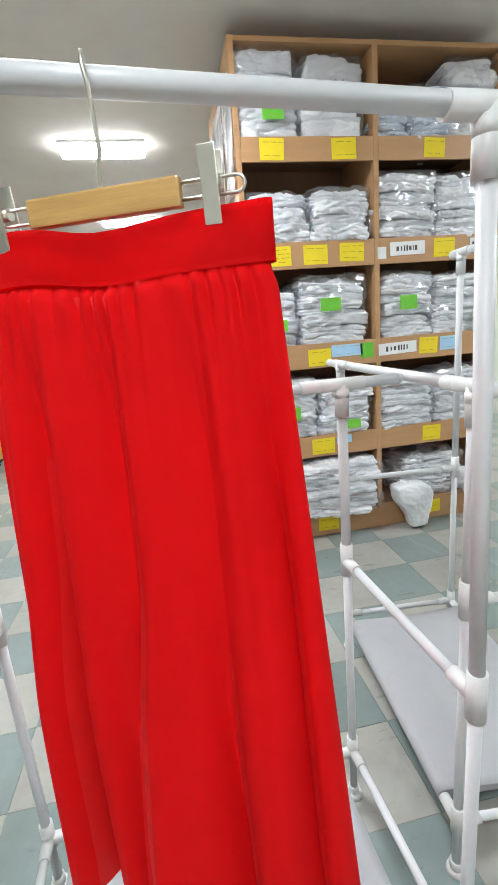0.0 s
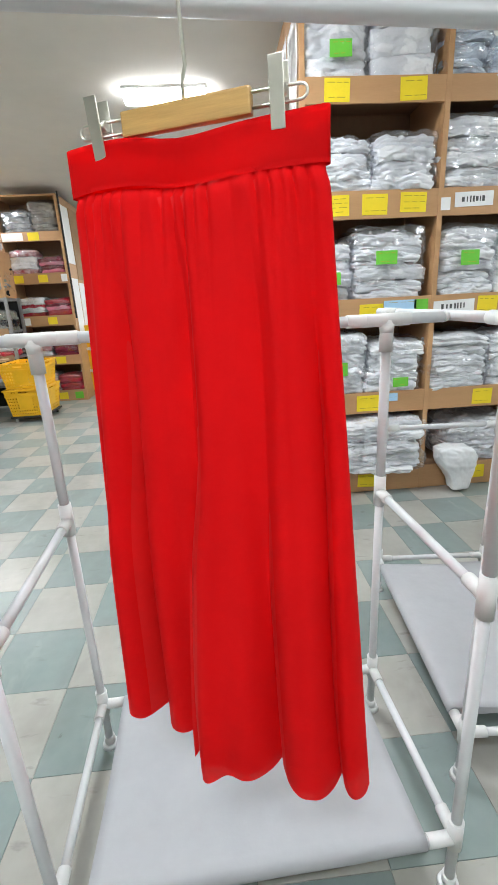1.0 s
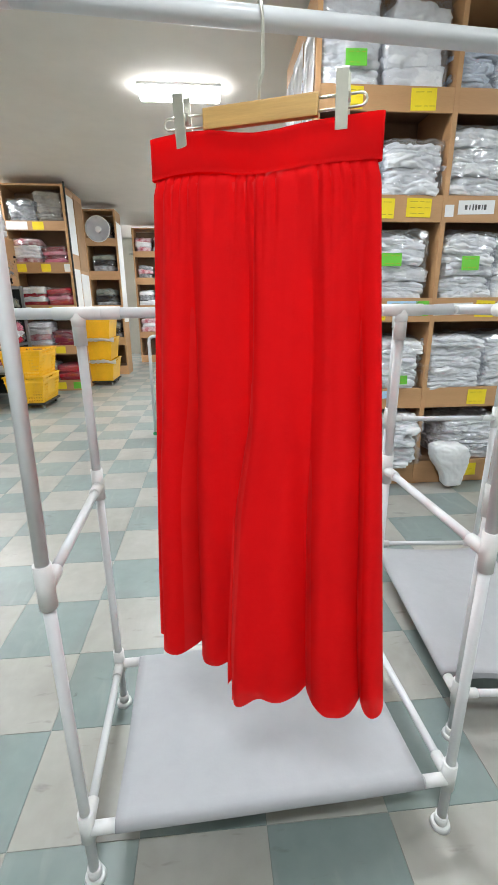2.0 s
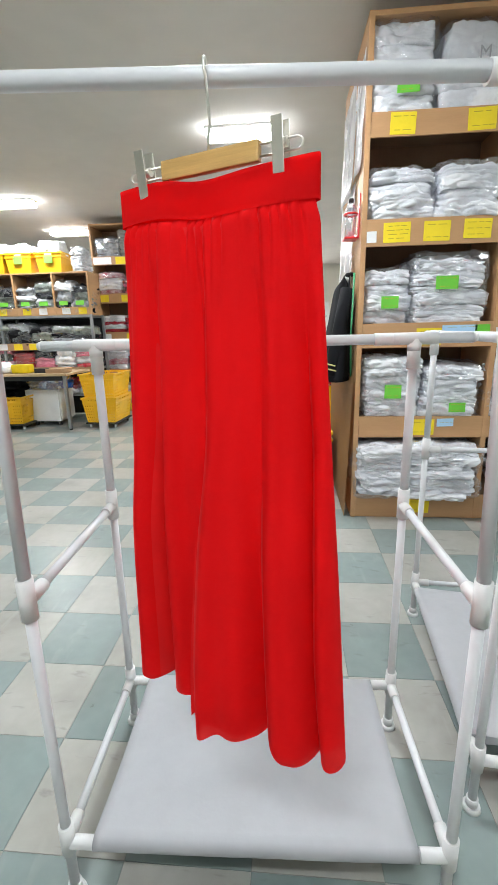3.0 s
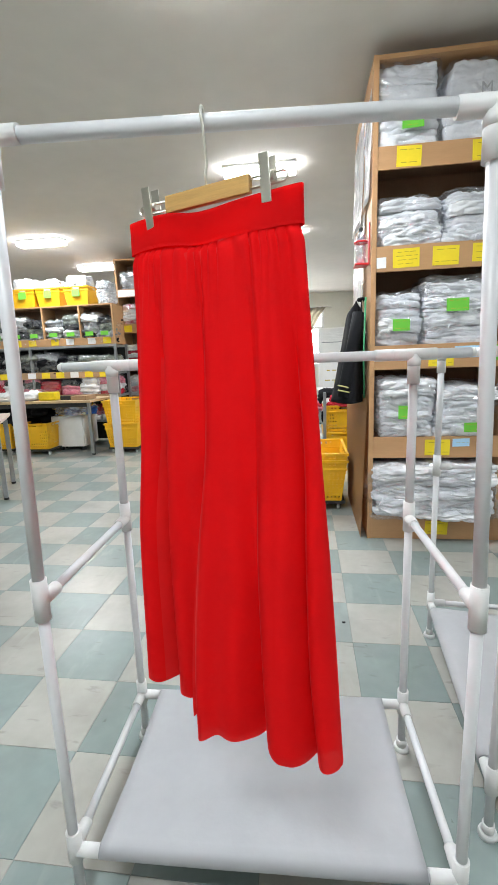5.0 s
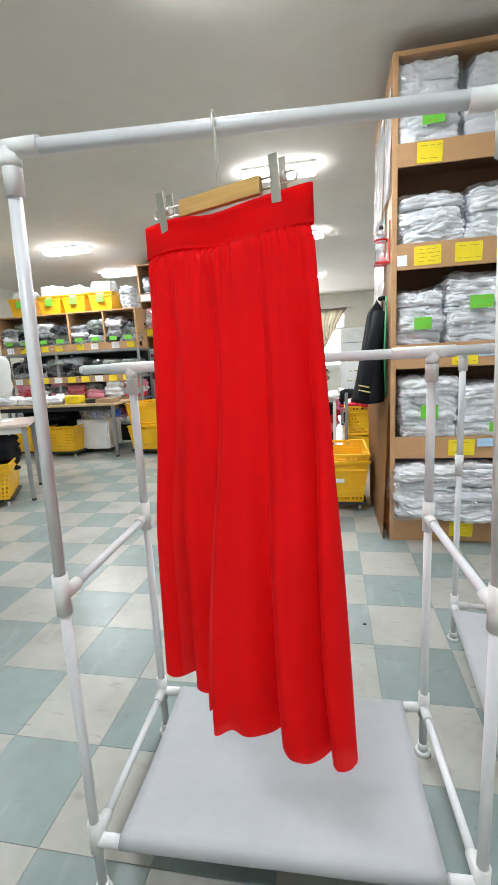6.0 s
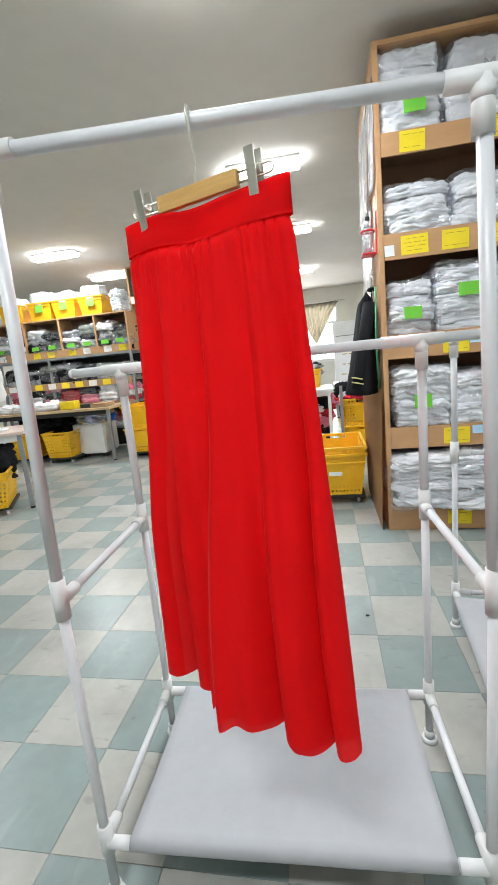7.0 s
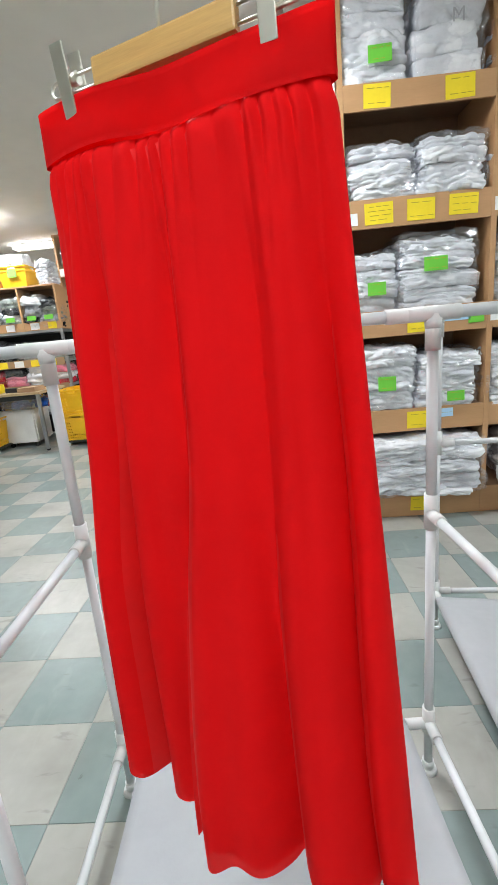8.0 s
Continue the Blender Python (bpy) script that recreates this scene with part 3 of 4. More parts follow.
# upper row
garment_bag(0.40, FB, L1, 0.33, 0.34, 0.41, 3, 1, green=(0.02, 0.115, 0.115, 0.095))
garment_bag(0.77, FB, L1, 0.34, 0.34, 0.385, 2, 2, crumple=0.010)
for i, (bx, bw, bh) in enumerate(((1.12, 0.22, 0.22), (1.35, 0.24, 0.25), (1.61, 0.30, 0.39))):
    garment_bag(bx, FB, L1, bw, 0.34, bh, 4, 3 + i, cloth=BLUISH_CLOTH if i < 2 else None, label="clear plastic bag of pale blue folded garments")
mark = bpy.data.curves.new("letter", "FONT")
mark.body, mark.size, mark.extrude, mark.align_x = "M", 0.085, 0.0006, "CENTER"
tmp = new("letter", mark)
mark_mesh = bpy.data.meshes.new_from_object(tmp)
bpy.data.objects.remove(tmp)
mark_mesh.materials.clear()
mark_mesh.materials.append(mat("grey_marker", (0.42, 0.42, 0.44), 0.7))
mark_bag = [o for o in bpy.data.objects if o.name.startswith("garment_bag") and o.parent is None][1]
letter = new("letter", mark_mesh)
letter.parent, letter.matrix_basis = mark_bag, pose(0.03, -0.198, 0.21, 90, 0, 0)
tagged(letter, "hand-drawn grey letter M")
# second row
garment_bag(0.42, FB, L2, 0.37, 0.36, 0.25, 3, 6)
garment_bag(0.79, FB - 0.01, L2, 0.34, 0.36, 0.27, 3, 7)
garment_bag(1.20, FB, L2, 0.38, 0.36, 0.34, 4, 8)
garment_bag(1.57, FB, L2, 0.35, 0.36, 0.33, 4, 9)
# third row
garment_bag(0.38, FB + 0.02, L3, 0.26, 0.34, 0.30, 3, 10, green=(0.01, 0.12, 0.10, 0.085), label="cloudy plastic bag of folded white garments with a green slip")
garment_bag(0.73, FB, L3, 0.42, 0.36, 0.37, 5, 11, green=(-0.03, 0.22, 0.125, 0.09))
garment_bag(1.20, FB, L3, 0.33, 0.36, 0.36, 5, 12, green=(0.0, 0.20, 0.11, 0.10))
garment_bag(1.56, FB, L3, 0.36, 0.36, 0.34, 4, 13, green=(0.12, 0.09, 0.06, 0.11))
# fourth row
garment_bag(0.43, FB, L4, 0.34, 0.36, 0.345, 3, 14, green=(0.0, 0.16, 0.10, 0.10), crumple=0.018)
garment_bag(0.79, FB, L4, 0.33, 0.36, 0.30, 3, 15, green=(0.03, 0.06, 0.10, 0.07), crumple=0.018)
garment_bag(1.20, FB, L4, 0.38, 0.38, 0.32, 4, 16)
garment_bag(1.58, FB, L4, 0.36, 0.38, 0.33, 4, 17)
# bottom row
garment_bag(0.60, FB - 0.055, L5, 0.76, 0.44, 0.33, 4, 18, crumple=0.02, label="wide clear bag of folded white garments bulging off the shelf")
garment_bag(1.43, FB + 0.03, L5, 0.46, 0.34, 0.28, 3, 19, crumple=0.02)
# pale bags that spill out over the bottom fascia
for bx, bz, bw, bh, sd in ((1.22, 0.02, 0.22, 0.30, 21), (1.66, 0.10, 0.16, 0.26, 22)):
    b = thing("plastic_bag", "loose white plastic bag spilling over the bottom shelf", "bag", pose(bx, SY - 0.085, bz), "loose plastic bags")
    own = lumpy(bw, 0.13, bh, 1, sd, 0.010, 0.0055, 0.8)
    for v in own.verts:
        k = v.co.z / bh
        v.co.x = v.co.x * (0.55 + 0.55 * smoothstep(0.1, 0.75, k)) - 0.06 * k * k
        v.co.y = v.co.y * (0.8 + 0.2 * k)
    part("bag_film", own, MILKY, b, smooth=True)

# paper labels on the fascias: x, level, offset, width, height, paper, lines, marks
TAGS = [(0.404, 4, 0, .135, .105, YELLOW_NOTE, 2, 0), (0.814, 4, 0, .145, .105, YELLOW_NOTE, 2, 0), (1.365, 4, 0, .13, .10, YELLOW_NOTE, 2, 0),
        (0.264, 3, -.02, .055, .06, WHITE_NOTE, 0, 0), (0.404, 3, 0, .15, .105, YELLOW_NOTE, 4, 0), (0.625, 3, 0, .145, .105, YELLOW_NOTE, 2, 0), (0.846, 3, .005, .15, .10, YELLOW_NOTE, 3, 0),
        (1.035, 3, -.01, .055, .065, WHITE_NOTE, 0, 0), (1.20, 3, .01, .225, .075, WHITE_NOTE, 1, 1), (1.44, 3, .005, .14, .105, YELLOW_NOTE, 2, 0), (1.66, 3, .01, .09, .08, WHITE_NOTE, 1, 1),
        (0.625, 2, -.01, .145, .10, YELLOW_NOTE, 2, 0), (0.80, 2, .02, .20, .07, BLUE_NOTE, 2, 0), (0.93, 2, .01, .085, .09, GREEN_NOTE, 0, 0),
        (1.135, 2, .005, .255, .07, WHITE_NOTE, 1, 1), (1.345, 2, .005, .125, .10, YELLOW_NOTE, 2, 0), (1.49, 2, .01, .13, .085, BLUE_NOTE, 2, 0),
        (0.625, 1, 0, .15, .10, YELLOW_NOTE, 2, 0), (0.765, 1, .03, .10, .05, BLUE_NOTE, 1, 0), (1.377, 1, 0, .13, .10, YELLOW_NOTE, 2, 0),
        (0.64, 0, 0, .14, .09, YELLOW_NOTE, 2, 0), (1.39, 0, .01, .12, .09, YELLOW_NOTE, 1, 0)]
for i, (tx, lv, dz, tw, th, paper, ln, gl) in enumerate(TAGS):
    z0, z1 = LEVELS[lv]
    colour = {"yellow_paper": "yellow", "white_paper": "white", "pale_blue_paper": "pale blue", "green_paper": "green"}[paper.name]
    g = note(tw, th, paper, ln, i, bool(gl))
    tagged(g, colour + " paper label taped to a brown shelf edge", "label", "shelf labels")
    g.matrix_basis = pose(tx, SY - 0.0008, (z0 + z1) / 2 + dz, 0, random.Random(i).uniform(-2, 2), 0)


# ---------------------------------------------------------------- shared furniture and goods
def crate_body(w0, d0, w1, d1, h, slots=True):
    """Tapered open crate with slotted walls: bottom w0 x d0, top w1 x d1."""
    own = bmesh.new()
    t = 0.006

    def wall(a, b, nx):
        # a, b: bottom and top corner pairs of one wall
        nz = 17
        (a0, b0), (a1, b1) = a, b
        grid = []
        for j in range(nz + 1):
            v = j / nz
            grid.append([own.verts.new((a0.lerp(b0, i / nx)).lerp(a1.lerp(b1, i / nx), v)) for i in range(nx + 1)])
        for j in range(nz):
            for i in range(nx):
                mid = abs(i + 0.5 - nx / 2)
                slot = slots and i % 2 == 1 and 0 < i < nx - 1 and (j in (1, 3) or (j in (5, 7, 9, 11) and mid > nx * 0.2))
                grip = j == 15 and mid < nx * 0.12
                side_slot = slots and j == 15 and nx * 0.16 < mid < nx * 0.3 and i % 2 == 1
                if not (slot or grip or side_slot):
                    own.faces.new((grid[j][i], grid[j][i + 1], grid[j + 1][i + 1], grid[j + 1][i]))
        return grid

    c0 = [Vector((sx * w0 / 2, sy * d0 / 2, 0)) for sx, sy in ((-1, -1), (1, -1), (1, 1), (-1, 1))]
    c1 = [Vector((sx * w1 / 2, sy * d1 / 2, h)) for sx, sy in ((-1, -1), (1, -1), (1, 1), (-1, 1))]
    for k in range(4):
        wall((c0[k], c0[(k + 1) % 4]), (c1[k], c1[(k + 1) % 4]), 27 if k % 2 == 0 else 37)
    own.faces.new([own.verts.new(c) for c in c0])
    bmesh.ops.remove_doubles(own, verts=own.verts[:], dist=0.0005)
    bmesh.ops.recalc_face_normals(own, faces=own.faces[:])
    bmesh.ops.solidify(own, geom=own.faces[:], thickness=t)
    return own


def ring_rim(w, d, z, r, out):
    own = bmesh.new()
    for s in (-1, 1):
        box(-w / 2 - out, w / 2 + out, s * d / 2 - r, s * d / 2 + r, z - r * 1.6, z + r * 0.4, 0.003, own)
        box(s * w / 2 - r, s * w / 2 + r, -d / 2 + r, d / 2 - r, z - r * 1.6, z + r * 0.4, 0.003, own)
    return own


def crate(m, label, group="yellow crates", w=0.47, d=0.61, h=0.33, slots=True):
    t = thing("plastic_crate", label, "crate", m, group)
    part("body", crate_body(w * 0.82, d * 0.88, w, d, h, slots), CRATE, t)
    part("rim", ring_rim(w, d, h, 0.010, 0.010), CRATE, t)
    part("lower_rim", ring_rim(w * 0.965, d * 0.975, h * 0.80, 0.007, 0.006), CRATE, t)
    return t


def dolly(m, w=0.40, d=0.55):
    t = thing("crate_dolly", "black wheeled dolly under a yellow crate", "dolly", m, "crate dollies")
    for s in (-1, 1):
        part("rail", box(s * w / 2 - 0.02, s * w / 2 + 0.02, -d / 2, d / 2, 0.055, 0.078, 0.003), RUBBER, t)
        part("cross_rail", box(-w / 2 + 0.021, w / 2 - 0.021, s * (d / 2 - 0.02) - 0.02, s * (d / 2 - 0.02) + 0.02, 0.055, 0.078, 0.003), RUBBER, t)
        for q in (-1, 1):
            x, y = s * (w / 2 - 0.03), q * (d / 2 - 0.05)
            c = part("caster", box(x - 0.014, x + 0.014, y - 0.014, y + 0.014, 0.03, 0.056, 0.003), STEEL_DULL, t)
            part("wheel", rod((x - 0.010, y, 0.024), (x + 0.010, y, 0.024), 0.024, seg=14), RUBBER if q > 0 else WHITE_PAINT, c)
    return t


def heap(m, w, d, h, cloths, label, seed=0):
    """A heap of loose garments: several crumpled pieces."""
    t = thing("clothes_heap", label, "clothes", m)
    rng = random.Random(seed)
    for i in range(9):
        s = rng.uniform(0.38, 0.6)
        x, y = rng.uniform(-0.26, 0.26) * w, rng.uniform(-0.26, 0.26) * d
        z = 0 if i < 5 else h * rng.uniform(0.25, 0.5)
        part("garment", lumpy(w * s, d * s, h * rng.uniform(0.45, 0.6), 1, seed + i * 1.7, 0.03, 0.03, 0.7), cloths[i % len(cloths)], t, smooth=True, at=pose(x, y, z, 0, 0, rng.uniform(0, 90)))
    return t


def work_table(m, w, d, h, top, leg, label, apron=None):
    t = thing("work_table", label, "table", m, "work tables")
    part("tabletop", box(-w / 2, w / 2, -d / 2, d / 2, h - 0.03, h, 0.004), top, t)
    for sx in (-1, 1):
        for sy in (-1, 1):
            x, y = sx * (w / 2 - 0.05), sy * (d / 2 - 0.05)
            l = part("leg", box(x - 0.02, x + 0.02, y - 0.02, y + 0.02, 0.02, h - 0.031, 0.004), leg, t)
            part("foot_cap", rod((x, y, 0), (x, y, 0.02), 0.022), RUBBER, l)
    for s in (-1, 1):
        part("rail", box(-w / 2 + 0.071, w / 2 - 0.071, s * (d / 2 - 0.05) - 0.01, s * (d / 2 - 0.05) + 0.01, h - 0.09, h - 0.032, 0.002), apron or leg, t)
    return t


def sheet_on_side(x, y0, y1, z0, z1, material, label, name="paper_sheet", seed=0, cat_="paper"):
    """A slightly curled sheet pinned to a shelving side that faces -x."""
    own = bmesh.new()
    g = []
    for j in range(9):
        v = j / 8
        row = []
        for i in range(9):
            u = i / 8
            p = Vector((0, y0 + (y1 - y0) * u, z1 + (z0 - z1) * v))
            lift = 0.004 + 0.022 * v * v * (0.5 + 0.5 * noise.noise(Vector((seed, u * 2, v * 2)))) + 0.006 * noise.noise(p * 9)
            row.append(own.verts.new((x - max(0.002, lift), p.y, p.z)))
        g.append(row)
    for a, b in zip(g, g[1:]):
        for k in range(8):
            own.faces.new((a[k], a[k + 1], b[k + 1], b[k])).smooth = True
    bmesh.ops.solidify(own, geom=own.faces[:], thickness=0.0012)
    return tagged(part(name, own, material), label, cat_, "sheets on the shelving side")


# ---------------------------------------------------------------- end of the near shelving
shelving(pose(SX + 1.60, SY + 0.93, 0, 0, 0, 180), 2, 0.455, "tall brown board shelving standing back to back with its twin")
rng = random.Random(5)
for i, (y0, y1, z0, z1) in enumerate(((0.815, 1.10, 2.10, 2.66), (1.115, 1.42, 2.06, 2.68), (1.435, 1.72, 2.08, 2.67), (1.04, 1.38, 1.52, 2.09), (1.39, 1.72, 1.48, 2.06), (1.10, 1.62, 1.12, 1.50))):
    sheet_on_side(SX - 0.001 - 0.003 * (i % 2), y0, y1, z0, z1, SLEEVE, "white sheet in a clear sleeve hung on the shelving end", seed=i * 3.3)
holder = thing("bottle_holder", "red wire holder with a clear bottle on the shelving end", "holder", pose(SX - 0.001, 0.92, 1.74))
RED_PAINT = mat("red_enamel", (0.62, 0.02, 0.02), 0.35)
CLEAR = film_plastic("clear_bottle_plastic", 0.55, (0.9, 0.93, 0.95), 9)
part("back_strip", box(-0.006, 0, -0.055, -0.01, 0, 0.24, 0.002), RED_PAINT, holder)
part("base_tray", box(-0.085, -0.006, -0.055, 0.055, 0, 0.012, 0.003), RED_PAINT, holder)
part("ring", bent([(-0.045 + 0.038 * math.cos(radians(a)), 0.045 * math.sin(radians(a)), 0.14) for a in range(0, 361, 20)], 0.006), RED_PAINT, holder)
own = rod((-0.045, 0, 0.012), (-0.045, 0, 0.17), 0.032, seg=20)
rod((-0.045, 0, 0.17), (-0.045, 0, 0.205), 0.032, own, 20, 0.013)
part("bottle", own, CLEAR, holder, "clear plastic bottle")
part("cap", rod((-0.045, 0, 0.205), (-0.045, 0, 0.225), 0.014), RUBBER, holder)


def jacket(m):
    """A dark jacket hung edge-on from a wire hanger; local x is out of the wall, y along it."""
    t = thing("black_jacket", "black jacket with pale cuff stripes hanging on the shelving end", "jacket", m)
    own = bmesh.new()
    rings, N = [], 28
    for j in range(25):
        v = j / 24
        half = 0.03 + 0.17 * smoothstep(0, 0.25, v) + 0.05 * v
        deep = 0.018 + 0.022 * smoothstep(0, 0.15, v) + 0.062 * v
        ring = []
        for i in range(N):
            a = math.tau * i / N
            f = 1 + 0.10 * math.sin(a * 5 + v * 3) * v + 0.05 * math.sin(a * 9 - v * 4)
            ring.append(own.verts.new((deep * math.cos(a) * f - deep * 0.92, half * math.sin(a), -0.66 * v - 0.10 * abs(math.sin(a)) ** 3 * (1 - v))))
        rings.append(ring)
    for u, v in zip(rings, rings[1:]):
        for k in range(N):
            own.faces.new((u[k], v[k], v[(k + 1) % N], u[(k + 1) % N])).smooth = True
    own.faces.new(rings[0]), own.faces.new(rings[-1][::-1])
    part("body", own, BLACK_CLOTH, t)
    for s in (-1, 1):
        own = bmesh.new()
        pts = [(-0.03, s * 0.14, -0.10), (-0.07, s * 0.185, -0.3), (-0.11, s * 0.205, -0.5), (-0.13, s * 0.21, -0.62)]
        bent(pts, 0.042, own, 14)
        sl = part("sleeve", own, BLACK_CLOTH, t, smooth=True)
        for k in (0, 1):
            part("cuff_stripe", rod((-0.124, s * 0.2075, -0.55 - 0.03 * k), (-0.126, s * 0.208, -0.558 - 0.03 * k), 0.0440, seg=18), CUFF, sl, "pale yellow cuff stripe")
    part("collar", bent([(0.02 * math.cos(radians(a)), 0.045 * math.sin(radians(a)), 0.0) for a in range(0, 361, 30)], 0.010), BLACK_CLOTH, t)
    part("hanger_hook", bent([(0, 0, 0.0), (0, 0, 0.05), (0.0, 0.02, 0.09), (0.02, 0.02, 0.115), (0.045, 0.0, 0.12)], 0.003), STEEL, t)
    return t


CUFF = mat("pale_cuff_braid", (0.55, 0.5, 0.2), 0.7)
jacket(pose(SX - 0.022, 1.06, 1.56))
own = bmesh.new()
bent([(SX - 0.02, 0.87, 1.55), (SX - 0.03, 0.86, 1.2), (SX - 0.02, 0.88, 0.93)], 0.006, own, 6)
tagged(part("green_strap", own, GREEN_PAINT, None), "green strap hanging at the shelving end", "strap")
own = bmesh.new()
g = []
for j in range(7):
    v = j / 6
    row = []
    for i in range(11):
        u = i / 10
        top = 0.93 + 0.03 * math.sin(u * 5) - 0.03 * u
        row.append(own.verts.new((SX - 0.012 - 0.030 * (1 - v) - 0.045 * u * v, 0.803 + 0.92 * u, top * v)))
    g.append(row)
for a, b in zip(g, g[1:]):
    for k in range(10):
        own.faces.new((a[k], a[k + 1], b[k + 1], b[k]))
bmesh.ops.solidify(own, geom=own.faces[:], thickness=0.006)
tagged(part("cardboard_sheet", own, MDF), "brown cardboard sheet leaning against the shelving end", "cardboard")

# ---------------------------------------------------------------- aisle: crates, cart, table, window
dolly(pose(-0.115, 1.61, 0))
near_crate = crate(pose(-0.115, 1.61, 0.079), "yellow slotted plastic crate on a black dolly")
slip = note(0.10, 0.055, WHITE_NOTE, 0, name="sticker", label="worn white sticker")
slip.parent = near_crate
slip.matrix_basis = pose(0, -0.290, 0.19, -5, 0, 0)
crate(pose(-0.115, 1.61, 0.079 + 0.055), "yellow slotted plastic crate nested in another crate")

cart = thing("hand_cart", "platform cart with white tube handle and green deck", "cart", pose(-0.66, 1.80, 0))
part("deck", box(-0.27, 0.27, -0.02, 0.72, 0.13, 0.16, 0.006), GREEN_PAINT, cart, "green painted deck")
part("handle", bent([(-0.25, 0.0, 0.16), (-0.25, 0, 0.93)] + [(-0.21 + 0.04 * math.cos(radians(a)), 0, 0.94 + 0.04 * math.sin(radians(a))) for a in (150, 120, 90)] + [(0.21 + 0.04 * math.cos(radians(a)), 0, 0.94 + 0.04 * math.sin(radians(a))) for a in (90, 60, 30)] + [(0.25, 0, 0.93), (0.25, 0, 0.16)], 0.014), TUBE, cart, "bent white tube handle")
part("inner_frame", bent([(-0.14, 0.02, 0.16), (-0.14, 0.02, 0.78), (-0.10, 0.02, 0.82), (0.10, 0.02, 0.82), (0.14, 0.02, 0.78), (0.14, 0.02, 0.16)], 0.010), TUBE, cart)
part("cross_bar", rod((-0.25, 0, 0.60), (0.25, 0, 0.60), 0.010), TUBE, cart)
for sx in (-1, 1):
    for sy in (0.06, 0.62):
        part("wheel", rod((sx * 0.22 - 0.015, sy, 0.06), (sx * 0.22 + 0.015, sy, 0.06), 0.06, seg=18), RUBBER, cart)
        part("fork", box(sx * 0.22 - 0.02, sx * 0.22 + 0.02, sy - 0.02, sy + 0.02, 0.10, 0.131, 0.003), STEEL_DULL, cart)
heap(pose(-0.62, 2.25, 0.16), 0.34, 0.4, 0.5, [BLACK_CLOTH, BLACK_CLOTH, GREY_CLOTH], "dark bundled garments lying on the cart", 3)

work_table(pose(-0.535, 3.85, 0), 0.95, 0.80, 0.745, WHITE_PAINT, WHITE_PAINT, "white work table with a crate on it")
crate(pose(-0.40, 4.00, 0.746, 0, 0, 88), "yellow plastic crate with dark cloth standing on the white table", w=0.36, d=0.40, h=0.24)
heap(pose(-0.36, 4.04, 0.90), 0.30, 0.30, 0.17, [BLACK_CLOTH, GREY_CLOTH], "dark garments piled in a crate", 4)
heap(pose(-0.40, 3.95, 0.0), 0.7, 0.5, 0.38, [BLACK_CLOTH, SCARLET_CLOTH, WHITE_CLOTH, PINK_CLOTH], "mixed red, black and white garments heaped under the table", 5)
heap(pose(-0.35, 4.05, 0.33), 0.6, 0.4, 0.28, [SCARLET_CLOTH, BLACK_CLOTH, WHITE_CLOTH], "mixed red and black garments heaped under the table", 6)
crate(pose(0.24, 3.35, 0.0), "yellow slotted crate below another crate")
crate(pose(0.24, 3.35, 0.31), "yellow slotted crate heaped with garments")
heap(pose(0.24, 3.3, 0.56), 0.52, 0.56, 0.26, [BLACK_CLOTH, SCARLET_CLOTH, WHITE_CLOTH, BLACK_CLOTH, PINK_CLOTH], "loose red, white and black garments in a crate", 7)
post = part("grey_post", box(0.0, 0.035, 3.02, 3.05, 0, 0.80, 0.004), STEEL_DULL)
tagged(post, "slim grey steel post beside the crates", "post")

ac = thing("air_conditioner", "white floor-standing air conditioner with a printed sheet", "air conditioner", pose(0.33, 7.0, 0))
part("cabinet", box(-0.27, 0.27, -0.18, 0.18, 0, 1.74, 0.02), WHITE_PAINT, ac)
for k in range(7):
    part("louvre", box(-0.22, 0.22, -0.19, -0.181, 1.46 + k * 0.03, 1.475 + k * 0.03, 0.002), STEEL_DULL if k == 0 else WHITE_PAINT, ac)
g = note(0.40, 0.62, WHITE_NOTE, 3, 3)
g.parent, g.matrix_basis = ac, pose(0, -0.184, 0.92)
work_table(pose(0.55, 6.2, 0), 1.1, 0.6, 0.62, WHITE_PAINT, STEEL_DULL, "low white table before the air conditioner")
heap(pose(0.35, 6.2, 0.0), 0.8, 0.5, 0.5, [BLACK_CLOTH], "black garments stored below the low table", 9)
far_unit = thing("open_shelf", "small brown shelf with yellow boxes far off", "shelf", pose(0.95, 8.6, 0))
for s in (0, 0.6):
    part("side_panel", box(s, s + 0.025, 0, 0.35, 0, 2.05, 0.002), MDF, far_unit)
for z in (0.4, 0.8, 1.2, 1.6, 2.0):
    part("shelf_board", box(0.026, 0.599, 0.004, 0.35, z, z + 0.022, 0.002), MDF, far_unit)
for k, z in enumerate((0.822, 1.222, 1.622, 2.022)):
    crate(pose(1.25, 8.78, z), "small yellow box on the far shelf", "far boxes", 0.40, 0.30, 0.22)

# window with frame, panes and gathered curtains
win = thing("window_1", "bright aluminium sliding window in the end wall", "window", pose(0, Y1, 0), kind="structure")
FRAME = mat("white_window_frame", (0.75, 0.76, 0.76), 0.4, var=0.03)
GLASS = bpy.data.materials.new("window_glass")
GLASS.use_nodes = True
GLASS.node_tree.nodes["Principled BSDF"].inputs["Transmission Weight"].default_value = 1.0
GLASS.node_tree.nodes["Principled BSDF"].inputs["Roughness"].default_value = 0.02
for x in (WX0, -0.95, WX1 - 0.06):
    part("window_frame", box(x, x + 0.06, 0.03, 0.10, WZ0, WZ1, 0.004), FRAME, win)
for z in (WZ0, 1.95, WZ1 - 0.06):
    for a, b in ((WX0 + 0.061, -0.951), (-0.889, WX1 - 0.061)):
        part("window_rail", box(a, b, 0.032, 0.098, z, z + 0.06, 0.004), FRAME, win)
